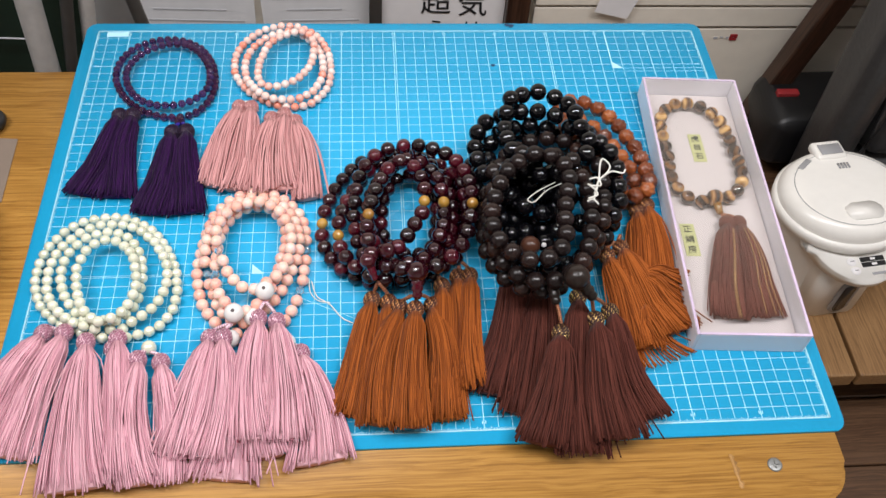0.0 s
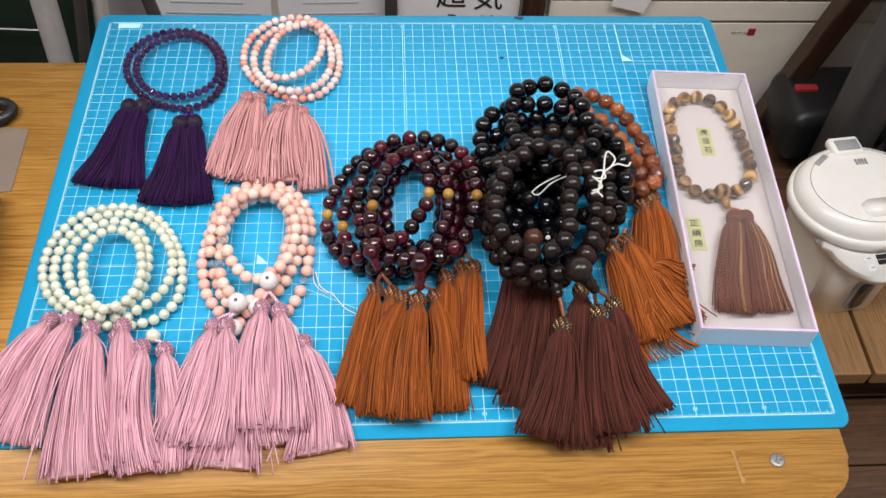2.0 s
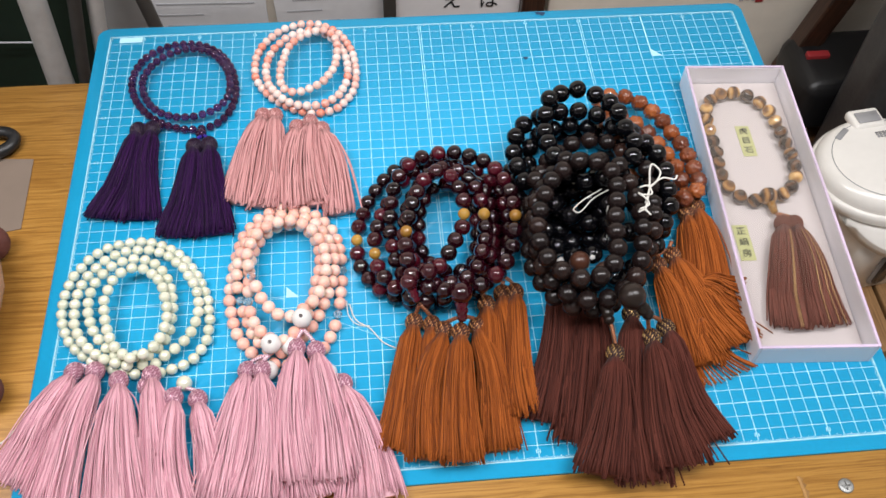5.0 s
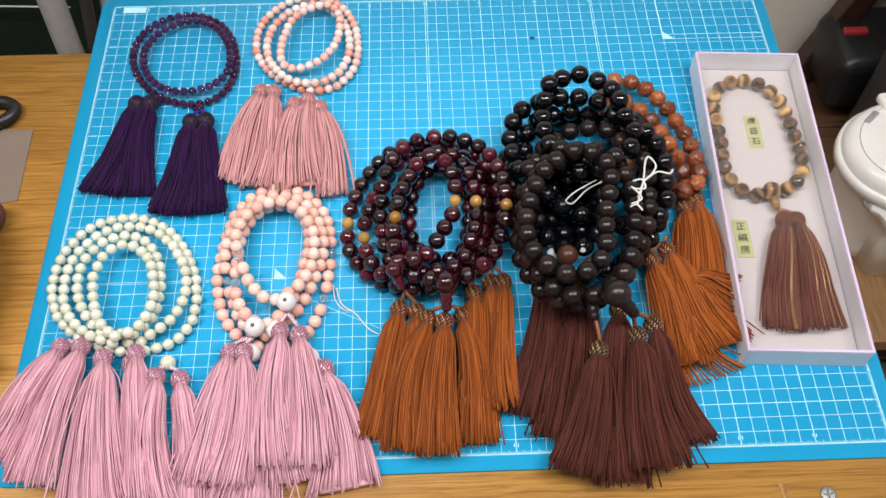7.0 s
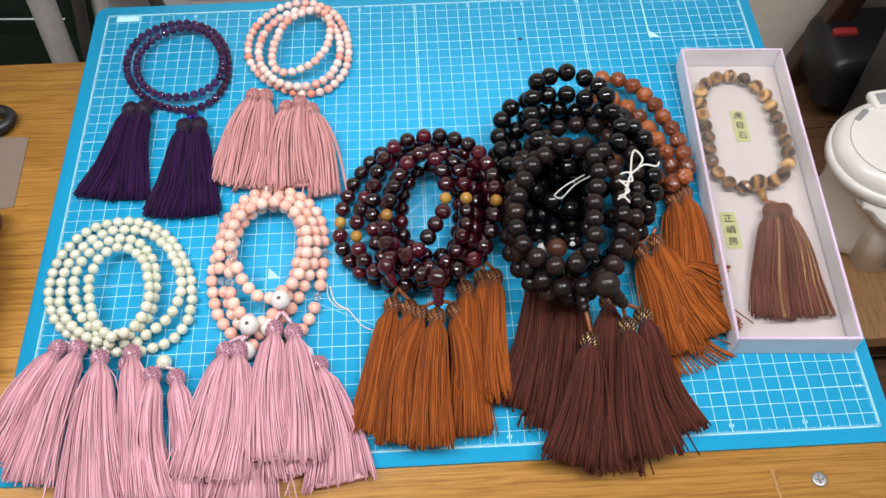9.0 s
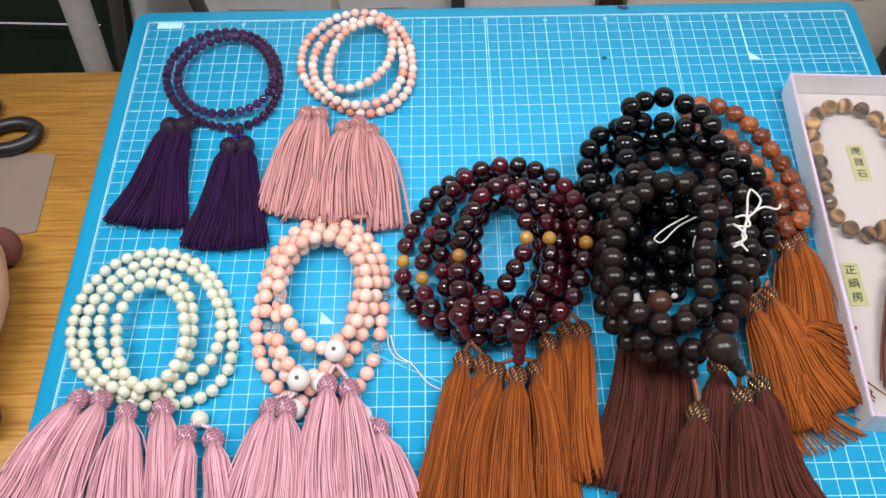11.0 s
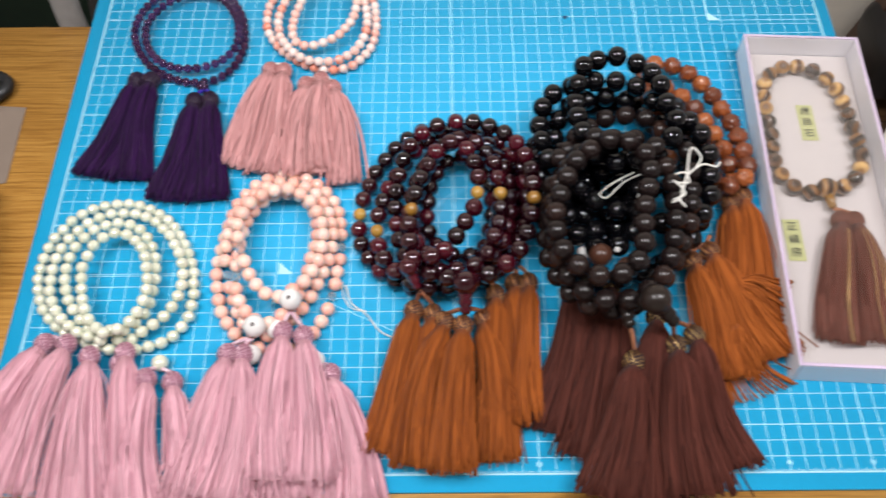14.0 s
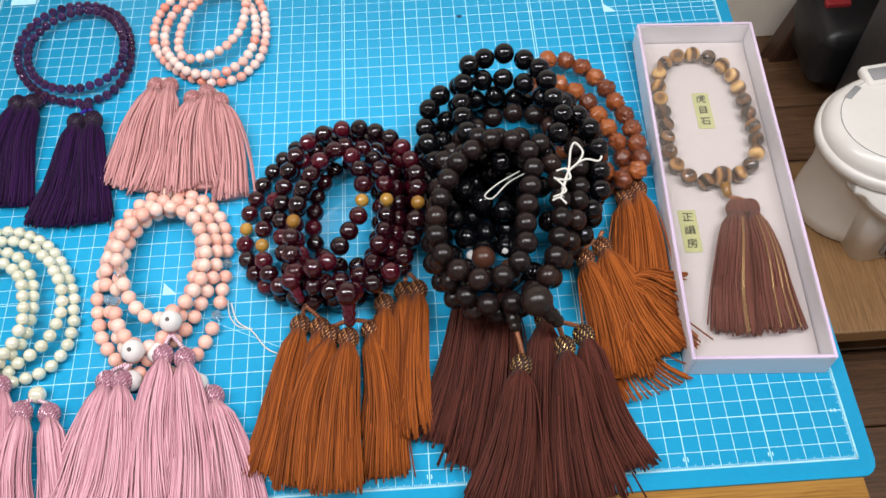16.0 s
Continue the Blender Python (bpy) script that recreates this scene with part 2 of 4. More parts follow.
T_PINK = thread_mat("pink_silk", (0.55, 0.265, 0.325), (0.81, 0.475, 0.54))
T_ROSE = thread_mat("dusty_rose_silk", (0.50, 0.235, 0.235), (0.70, 0.375, 0.37))
T_PURPLE = thread_mat("deep_purple_silk", (0.011, 0.002, 0.022), (0.042, 0.009, 0.070))
T_ORANGE = thread_mat("burnt_orange_silk", (0.19, 0.046, 0.009), (0.385, 0.105, 0.020))
T_BROWN = thread_mat("dark_brown_silk", (0.052, 0.0140, 0.0100), (0.115, 0.033, 0.023))
T_MAROON = thread_mat("maroon_brown_silk", (0.105, 0.032, 0.023), (0.19, 0.066, 0.048))
C_PINK = cap_mat("pink_net", (0.40, 0.17, 0.24), (0.74, 0.50, 0.56), 0.58)
C_ORANGE = cap_mat("orange_gold_net", (0.075, 0.018, 0.007), (0.20, 0.06, 0.018), 0.62)
C_BROWN = cap_mat("brown_gold_net", (0.035, 0.011, 0.008), (0.10, 0.045, 0.02), 0.64)
C_PURPLE = cap_mat("purple_net", (0.018, 0.004, 0.028), (0.10, 0.05, 0.04), 0.68)
C_ROSE = cap_mat("rose_net", (0.46, 0.19, 0.19), (0.75, 0.48, 0.46), 0.55)
GLINT = {
    "pink_net": plain("silver_pink_foil", (0.84, 0.60, 0.68), 0.3, metal=0.6, bumps=0),
    "orange_gold_net": plain("copper_foil", (0.74, 0.36, 0.13), 0.35, metal=0.6, bumps=0),
    "brown_gold_net": plain("gold_foil", (0.82, 0.54, 0.20), 0.28, metal=0.8, bumps=0),
    "purple_net": plain("bronze_foil", (0.030, 0.010, 0.030), 0.35, metal=0.3, bumps=0),
    "rose_net": plain("rose_foil", (0.70, 0.40, 0.38), 0.4, metal=0.3, bumps=0),
    "maroon_brown_silk": plain("maroon_foil", (0.22, 0.09, 0.06), 0.4, metal=0.4, bumps=0),
}
CORD_PLY = {"orange_gold_net": plain("copper_ply", (0.50, 0.20, 0.10), 0.45, metal=0.3, bumps=0), "pink_net": plain("silver_ply", (0.80, 0.62, 0.68), 0.4, metal=0.3, bumps=0)}
CORD_PLY["brown_gold_net"] = CORD_PLY["orange_gold_net"]
CORD_BLUE = thread_mat("violet_cord", (0.02, 0.01, 0.20), (0.05, 0.03, 0.34))


# ---- mesh helpers ----
def mesh_of(name, bm, material, smooth=True):
    me = bpy.data.meshes.new(name)
    bm.to_mesh(me)
    bm.free()
    me.materials.append(material)
    if smooth:
        for f in me.polygons:
            f.use_smooth = True
    return me


def part(name, bm, material, parent, label="", smooth=True):
    ob = new(name, mesh_of(name, bm, material, smooth))
    ob.parent = parent
    if label:
        tagged(ob, label)
    return ob


def thing(name, label, category, group="", at=(0, 0, 0)):
    ob = new(name)
    ob.location = at
    ob.empty_display_size = 0.01
    return tagged(ob, label, category, group)


def solo(name, bm, material, label, category, kind="", smooth=False):
    return tagged(new(name, mesh_of(name, bm, material, smooth)), label, category, kind=kind)


def box_bm(x0, y0, z0, x1, y1, z1, bevel=0.0, seg=2, bm=None):
    bm = bm or bmesh.new()
    m = Matrix.Translation(((x0 + x1) / 2, (y0 + y1) / 2, (z0 + z1) / 2)) @ Matrix.Diagonal((x1 - x0, y1 - y0, z1 - z0, 1))
    made = bmesh.ops.create_cube(bm, size=1, matrix=m)["verts"]
    if bevel:
        edges = list({e for v in made for e in v.link_edges})
        bmesh.ops.bevel(bm, geom=edges, offset=bevel, segments=seg, affect="EDGES", profile=0.5)
    return bm


def tube_bm(points, radius, sides=6, bm=None, taper=None, closed=False):
    """A round tube along points."""
    bm = bm or bmesh.new()
    pts = [Vector(p) for p in points]
    rings, n = [], len(pts)
    for i, p in enumerate(pts):
        d = (pts[(i + 1) % n] - pts[i - 1]) if closed else (pts[min(i + 1, n - 1)] - pts[max(i - 1, 0)])
        d.normalize()
        side = d.cross(Vector((0, 0, 1)))
        if side.length < 1e-4:
            side = Vector((1, 0, 0))
        side.normalize()
        up = side.cross(d)
        r = radius * (taper(i / max(1, n - 1)) if taper else 1)
        rings.append([bm.verts.new(p + r * (math.cos(a) * side + math.sin(a) * up)) for a in (2 * math.pi * k / sides for k in range(sides))])
    for i in range(n if closed else n - 1):
        a, b = rings[i], rings[(i + 1) % n]
        for k in range(sides):
            bm.faces.new((a[k], a[(k + 1) % sides], b[(k + 1) % sides], b[k]))
    if not closed:
        bm.faces.new(rings[0][::-1]), bm.faces.new(rings[-1])
    return bm


def prism_bm(outline, z0, z1, bevel=0.0, bm=None):
    """A slab with the given outline in plan."""
    bm = bm or bmesh.new()
    lo = [bm.verts.new((x, y, z0)) for x, y in outline]
    hi = [bm.verts.new((x, y, z1)) for x, y in outline]
    n = len(outline)
    bm.faces.new(lo[::-1])
    top = bm.faces.new(hi)
    for i in range(n):
        bm.faces.new((lo[i], lo[(i + 1) % n], hi[(i + 1) % n], hi[i]))
    if bevel:
        bmesh.ops.bevel(bm, geom=list(top.edges), offset=bevel, segments=2, affect="EDGES")
    return bm


def round_rect(x0, y0, x1, y1, r, seg=6):
    pts = []
    for cx, cy, a0 in ((x1 - r, y0 + r, -90), (x1 - r, y1 - r, 0), (x0 + r, y1 - r, 90), (x0 + r, y0 + r, 180)):
        for k in range(seg + 1):
            a = radians(a0 + 90 * k / seg)
            pts.append((cx + r * math.cos(a), cy + r * math.sin(a)))
    return pts


def lathe_bm(profile, sides=32, bm=None, squash=1.0):
    bm = bm or bmesh.new()
    rings = []
    for r, z in profile:
        if r < 1e-5:
            rings.append([bm.verts.new((0, 0, z))])
        else:
            rings.append([bm.verts.new((r * math.cos(2 * math.pi * k / sides), squash * r * math.sin(2 * math.pi * k / sides), z)) for k in range(sides)])
    for a, b in zip(rings, rings[1:]):
        for k in range(sides):
            q = [a[k % len(a)], a[(k + 1) % len(a)], b[(k + 1) % len(b)], b[k % len(b)]]
            q = list(dict.fromkeys(q))
            if len(q) > 2:
                bm.faces.new(q)
    return bm


# ---- the room ----
FLOOR_Z, CEIL_Z = -0.72, 1.72
X0, X1, Y0, Y1 = -1.6, 2.2, -1.9, 1.07
solo("ceiling", box_bm(X0, Y0, CEIL_Z, X1, Y1, CEIL_Z + 0.1), M_WALLGREY, "plain off-white plaster ceiling", "ceiling", "structure")
solo("wall_north", box_bm(X0 - 0.1, Y1, FLOOR_Z - 0.1, X1 + 0.1, Y1 + 0.1, CEIL_Z + 0.1), M_WALL, "aged white painted board wall", "wall", "structure")
solo("wall_south", box_bm(X0 - 0.1, Y0 - 0.1, FLOOR_Z - 0.1, X1 + 0.1, Y0, CEIL_Z + 0.1), M_WALLGREY, "plain plaster wall", "wall", "structure")
solo("wall_west", box_bm(X0 - 0.1, Y0, FLOOR_Z - 0.1, X0, Y1, CEIL_Z + 0.1), M_WALLGREY, "plain plaster wall", "wall", "structure")
solo("wall_east", box_bm(X1, Y0, FLOOR_Z - 0.1, X1 + 0.1, Y1, CEIL_Z + 0.1), M_WALLGREY, "plain plaster wall", "wall", "structure")
floor = solo("floor", box_bm(X0, Y0, FLOOR_Z - 0.12, X1, Y1, FLOOR_Z - 0.02), M_FLOOR, "dark brown wooden plank floor", "floor", "structure")

# ---- table ----
TABLE_Z = -0.003
table = thing("desk", "varnished oak desk with rounded corners and a visible screw", "desk")
part("tabletop", prism_bm(round_rect(-0.62, -0.062, 0.581, 0.376, 0.03), TABLE_Z - 0.03, TABLE_Z, 0.003), M_TABLE, table)
for lx in (-0.57, 0.53):
    for ly in (-0.02, 0.33):
        part("leg", box_bm(lx - 0.025, ly - 0.025, FLOOR_Z - 0.02, lx + 0.025, ly + 0.025, TABLE_Z - 0.03, 0.003), M_TABLE, table)
bm = lathe_bm([(0, 0.0005), (0.0015, 0.0004), (0.0042, 0.0008), (0.0052, 0.0004), (0.0052, -0.002), (0, -0.002)], 20)
box_bm(-0.003, -0.0004, 0.0002, 0.003, 0.0004, 0.0009, bm=bm)
box_bm(-0.0004, -0.003, 0.0002, 0.0004, 0.003, 0.00088, bm=bm)
screw = part("screw", bm, M_SCREW, table, "steel cross-head screw")
screw.location = (0.530, -0.033, TABLE_Z + 0.0002)
bm = bmesh.new()
rub = random.Random(5)
edge = [(0.4990 + 0.0002 * k + rub.uniform(-0.0008, 0.0004), -0.024 - 0.0021 * k) for k in range(13)]
back = [(x + rub.uniform(0.0018, 0.0050), y) for x, y in reversed(edge)]
prism_bm(edge + back, TABLE_Z + 0.00005, TABLE_Z + 0.0002, bm=bm)
part("scuff_mark", bm, M_SCUFF, table, "pale worn scuff")

# ---- cutting mat ----
mat = thing("cutting_mat", "bright cyan vinyl cutting mat with printed white grid", "cutting mat")
part("sheet", prism_bm(round_rect(-0.0115, -0.0105, 0.5895, 0.4415, 0.009), -0.0029, 0.0, 0.0006), M_MAT, mat)
GZ, GT = 0.0, 0.00012


def strip(bm, x0, y0, x1, y1, w):
    d = Vector((x1 - x0, y1 - y0)).normalized()
    s = Vector((-d.y, d.x)) * w / 2
    v = [bm.verts.new((x, y, GZ + GT)) for x, y in ((x0 + s.x, y0 + s.y), (x0 - s.x, y0 - s.y), (x1 - s.x, y1 - s.y), (x1 + s.x, y1 + s.y))]
    bm.faces.new(v[::-1] if (v[1].co - v[0].co).cross(v[2].co - v[0].co).z < 0 else v)


LINES = {}
for axis, count in ((0, 58), (1, 43)):
    for heavy in (False, True):
        bm = bmesh.new()
        w = 0.0006 if heavy else 0.00042
        strip(bm, *((0, 0.001, 0, 0.429) if axis == 0 else (0.001, 0, 0.579, 0)), w)
        LINES[axis, heavy] = mesh_of("grid_line", bm, M_LINE, False)
    for u in range(1, count):
        ob = new("grid_line", LINES[axis, u % 5 == 3])
        ob.parent = mat
        ob.location = (u / 100, 0, 0) if axis == 0 else (0, u / 100, 0.00003)
GT = 0.0002
bm = bmesh.new()
for x0, y0, x1, y1 in ((0, 0, 0.58, 0), (0, 0.43, 0.58, 0.43), (0, 0, 0, 0.43), (0.58, 0, 0.58, 0.43)):
    strip(bm, x0, y0, x1, y1, 0.0010)
for k in range(581):
    long = 0.0026 if k % 5 == 0 else 0.0017
    strip(bm, k / 1000, 0.0, k / 1000, long, 0.00035), strip(bm, k / 1000, 0.43 - long, k / 1000, 0.43, 0.00035)
for k in range(431):
    long = 0.0026 if k % 5 == 0 else 0.0017
    strip(bm, 0.0, k / 1000, long, k / 1000, 0.00035), strip(bm, 0.58 - long, k / 1000, 0.58, k / 1000, 0.00035)
for x in (0.2818, 0.4318):
    strip(bm, x, 0.002, x, 0.428, 0.0005)
strip(bm, 0.49, 0.375, 0.49, 0.428, 0.0012), strip(bm, 0.49, 0.3745, 0.578, 0.3745, 0.0005), strip(bm, 0.16, 0.139, 0.16, 0.002, 0.0007)
strip(bm, 0.16, 0.1385, 0.005, 0.1385, 0.0005), strip(bm, 0.17, 0.13, 0.43, 0.003, 0.00035)
part("ruler_border", bm, M_LINE, mat, "pale printed ruler border", False)
GT = 0.0003
bm = bmesh.new()
strip(bm, 0.0085, 0.4252, 0.0292, 0.4252, 0.0068)
part("printed_block", bm, M_WHITEPRINT, mat, "white printed block", False)
for x, y, s in ((0.4895, 0.3745, 0.010), (0.1615, 0.139, 0.0095)):
    bm = bmesh.new()
    v = [bm.verts.new(p) for p in ((x, y, GZ + GT), (x + s, y, GZ + GT), (x, y + s, GZ + GT))]
    bm.faces.new(v)
    part("printed_triangle", bm, M_WHITEPRINT, mat, "white printed triangle", False)
bm = bmesh.new()
for k in range(1, 12):
    x = 0.58 - 0.05 * k
    for dx in (-0.0012, 0.0012):
        strip(bm, x + dx, 0.0045, x + dx, 0.0072, 0.0006), strip(bm, x + dx, 0.4235, x + dx, 0.4262, 0.0006)
for k in range(1, 9):
    y = 0.03 + 0.05 * (k - 1)
    for dx in (-0.0012, 0.0012):
        strip(bm, 0.0062 + dx, y - 0.0013, 0.0062 + dx, y + 0.0013, 0.0006), strip(bm, 0.5738 + dx, y - 0.0013, 0.5738 + dx, y + 0.0013, 0.0006)
tagged(part("printed_figures", bm, M_LINE, mat, "tiny white printed figures", False), kind="stuff")
GT = 0.00035
for x, y, r in ((0.374, 0.379, 0.0022), (0.3975, 0.4375, 0.0032), (0.394, 0.4385, 0.0026)):
    bm = bmesh.new()
    bm.faces.new([bm.verts.new((x + r * (1 + 0.25 * math.sin(3 * a)) * math.cos(a), y + 0.8 * r * math.sin(a), GZ + GT)) for a in (2 * math.pi * k / 14 for k in range(14))])
    part("ink_spot", bm, M_INK, mat, "dark blue ink spot", False)
    GT += 0.00003


# ---- beads: strings laid in coils, settled onto one another ----
def coil(shape, r, rng, wobble=0.0004, gap=1.015):
    """Beads round one lopsided coil. shape: harmonics of x and of y in millimetres, then the heights of its west and east side."""
    hx, hy, west, east = shape
    a = np.linspace(0, 2 * math.pi, 1441)
    waves = [np.ones_like(a), np.cos(a), np.sin(a), np.cos(2 * a), np.sin(2 * a), np.cos(3 * a), np.sin(3 * a)]
    x, y = (sum(h * w for h, w in zip(hs, waves)) / 1000 for hs in (hx, hy))
    run = np.concatenate([[0], np.cumsum(np.hypot(np.diff(x), np.diff(y)))])
    n = round(run[-1] / (2 * r * gap))
    at = run[-1] * (np.arange(n) + rng.random()) / n % run[-1]
    bx, by = np.interp(at, run, x), np.interp(at, run, y)
    f = (bx - x.min()) / (x.max() - x.min())
    bz = (west * (1 - f) + east * f) / 1000
    return [(px + rng.uniform(-wobble, wobble), py + rng.uniform(-wobble, wobble), pz, r) for px, py, pz in zip(bx, by, bz)]


def settle(strings, rounds=150):
    """strings: lists of (x, y, z, radius). The beads push one another apart and stay near their places on the string."""
    home = np.array([b[:3] for s in strings for b in s])
    rad = np.array([b[3] for s in strings for b in s])
    home[:, 2] = np.maximum(home[:, 2], rad)
    pos = home.copy()
    need = rad[:, None] + rad[None, :]
    apart = 1 - np.eye(len(pos))
    for step in range(rounds):
        if step < rounds - 25:
            pos += (home - pos) * (0.15, 0.15, 0.06)
        d = pos[:, None] - pos[None]
        n = np.sqrt((d**2).sum(-1)) + np.eye(len(pos))
        over = np.clip(need - n, 0, None) * apart
        cnt = np.maximum((over > 0).sum(1), 1)
        pos += 0.55 * ((over / n)[..., None] * d).sum(1) / np.sqrt(cnt)[:, None] * (0.5, 0.5, 1.0)
        pos[:, 2] = np.maximum(pos[:, 2], rad)
    out, base = [], 0
    for s in strings:
        out.append(pos[base : base + len(s)])
        base += len(s)
    return out


def bead_mesh(name, r, material, rough=0.0, seg=14, rings=9, flat=1.0):
    bm = bmesh.new()
    bmesh.ops.create_uvsphere(bm, u_segments=seg, v_segments=rings, radius=r)
    for v in bm.verts:
        if rough:
            v.co *= 1 + rough * noise.noise(v.co * (4.2 / r))
        v.co.z *= flat
    return mesh_of(name, bm, material)


def string_beads(owner, mesh, places, rng, scale=None):
    for k, p in enumerate(places):
        ob = new("bead", mesh)
        ob.parent = owner
        ob.location = p
        ob.rotation_euler = (rng.uniform(0, 6.3), rng.uniform(0, 6.3), rng.uniform(0, 6.3))
        if scale:
            ob.scale = [scale(k)] * 3


# ---- tassels ----
def skirt_bm(rng, length, width, head_r, z_head, z_end, count, thick, thread, splay=0.0, curve=0.0, strays=3, gold=(), core=True):
    """Cords from a bound head at the origin, lying along -y and fanning out over a fuller core."""
    bm = bmesh.new()
    bend, sway = rng.uniform(-0.0045, 0.0045), rng.uniform(0, 6.3)

    def spread(s):
        return 0.20 * (1 - math.exp(-6 * s)) + 0.80 * s * (0.72 + 0.28 * s)

    def depth(s):
        return head_r * (1 - s) ** 1.5 + thick * (1 - (1 - s) ** 1.5) + 0.0021 * math.sin(math.pi * min(1, s * 1.5))

    def ground(s):
        f = min(1, s * 1.7)
        f = f * f * (3 - 2 * f)
        return z_head * (1 - f) + z_end * f

    def mid(s):
        return bend * math.sin(math.pi * s) + 0.0012 * math.sin(4 * s + sway) * s + curve * s * s

    rows, sides, rings = 9, 14, []
    for i in range(rows + 1 if core else 0):
        s = 0.95 * i / rows
        w = head_r * 0.8 * (1 - spread(s)) + width * 0.40 * spread(s)
        t = depth(s) * 0.66
        rings.append([bm.verts.new((mid(s) + w * math.cos(a), -s * length, ground(s) + thread + t + t * math.sin(a))) for a in (2 * math.pi * k / sides for k in range(sides))])
    for p, q in zip(rings, rings[1:]):
        for k in range(sides):
            bm.faces.new((p[k], p[(k + 1) % sides], q[(k + 1) % sides], q[k]))
    if core:
        bm.faces.new(rings[0][::-1]), bm.faces.new(rings[-1])
    for k in range(count):
        inner = k % 3 == 0
        turn = (k * 0.618034 + 0.02 * rng.random()) % 1.0
        ang = -0.4 + (math.pi + 0.8) * turn
        rad = rng.uniform(0.84, 0.90) if inner else rng.uniform(0.97, 1.02)
        a, b = rad * math.cos(ang), rad * math.sin(ang)
        reach = length * rng.uniform(0.92, 1.02) * (1 - 0.03 * a * a + 0.012 * math.sin(3.1 * a + sway))
        stray = k < strays
        end = a + (rng.choice((-1, 1)) * rng.uniform(0.2, 0.75) if stray else rng.gauss(0, 0.05))
        ph, am, fr = rng.uniform(0, 6.3), rng.uniform(0.0001, 0.0007), rng.uniform(3, 7)
        pts, n = [], 9
        for i in range(n + 1):
            s = i / n
            e = spread(s)
            w = (a * head_r * (0.72 + 0.5 * min(1, s * 9))) * (1 - e) + (end * width / 2) * e
            w += am * math.sin(fr * s + ph) * min(1, 3 * s) + mid(s)
            t = depth(s)
            z = ground(s) + thread + t * (1 + b) + 0.00018 * math.sin(fr * s + 2 * ph)
            if stray and s > 0.4:
                z += 0.0012 * (1 - s)
            pts.append((w + splay * a * e * e * width * 0.3, -s * reach, z))
        tube_bm(pts, thread, 3, bm)
    extra = bmesh.new()
    for a in gold:
        pts = []
        for i in range(41):
            s = 0.06 + 0.92 * i / 40
            e, b = spread(s), math.sqrt(max(0, 1 - a * a))
            w = a * head_r * (1 - e) + a * width / 2 * e + mid(s) + 0.0005 * (1 if i % 2 else -1)
            pts.append((w, -s * length, ground(s) + 2.6 * thread + depth(s) * (1 + b)))
        tube_bm(pts, 0.00038, 4, extra)
    return bm, extra


def cap_bm(r, tall=1.05, turns=18):
    """A netted knob: a ball crossed by two runs of slanting yarn, one of them dashed with foil."""
    bm = bmesh.new()
    prof = [(math.pi * (0.03 + 0.80 * j / 8)) for j in range(9)]
    rings = [[bm.verts.new((0.95 * r * math.sin(th) * math.cos(a), 0.95 * r * tall * math.cos(th), 0.95 * r * math.sin(th) * math.sin(a))) for a in (2 * math.pi * k / 14 for k in range(14))] for th in prof]
    for p, q in zip(rings, rings[1:]):
        for k in range(14):
            bm.faces.new((p[k], p[(k + 1) % 14], q[(k + 1) % 14], q[k]))
    bm.faces.new(rings[0][::-1]), bm.faces.new(rings[-1])
    for way in (1, -1):
        for k in range(turns):
            pts = []
            for i in range(9):
                th = math.pi * (0.06 + 0.76 * i / 8)
                a = 2 * math.pi * k / turns + way * 1.5 * i / 8
                pts.append((r * math.sin(th) * math.cos(a), r * tall * math.cos(th), r * math.sin(th) * math.sin(a)))
            have = len(bm.faces)
            tube_bm(pts, r * 0.078, 3, bm)
            bm.faces.ensure_lookup_table()
            for n in range(have, len(bm.faces)):
                seg = (n - have) // 3
                bm.faces[n].material_index = 1 if way == 1 and (seg + k) % 2 else 0
    bmesh.ops.recalc_face_normals(bm, faces=bm.faces)
    return bm


def cord_bm(a, b, radius, twists):
    """Two plies wound round each other from a to b."""
    bm = bmesh.new()
    a, b = Vector(a), Vector(b)
    d = (b - a).normalized()
    side = d.cross(Vector((0, 0, 1))).normalized()
    up = side.cross(d)
    n = max(8, int(twists * 8))
    for ph in (0, math.pi):
        pts = []
        for i in range(n + 1):
            s = i / n
            w = 2 * math.pi * twists * s + ph
            mid = a.lerp(b, s) + Vector((0, 0, 0.0007 * math.sin(math.pi * s)))
            pts.append(mid + radius * 0.8 * (math.cos(w) * side + math.sin(w) * up))
        have = len(bm.faces)
        tube_bm(pts, radius, 5, bm)
        bm.faces.ensure_lookup_table()
        for n in range(have, len(bm.faces)):
            bm.faces[n].material_index = 1 if ph else 0
    return bm


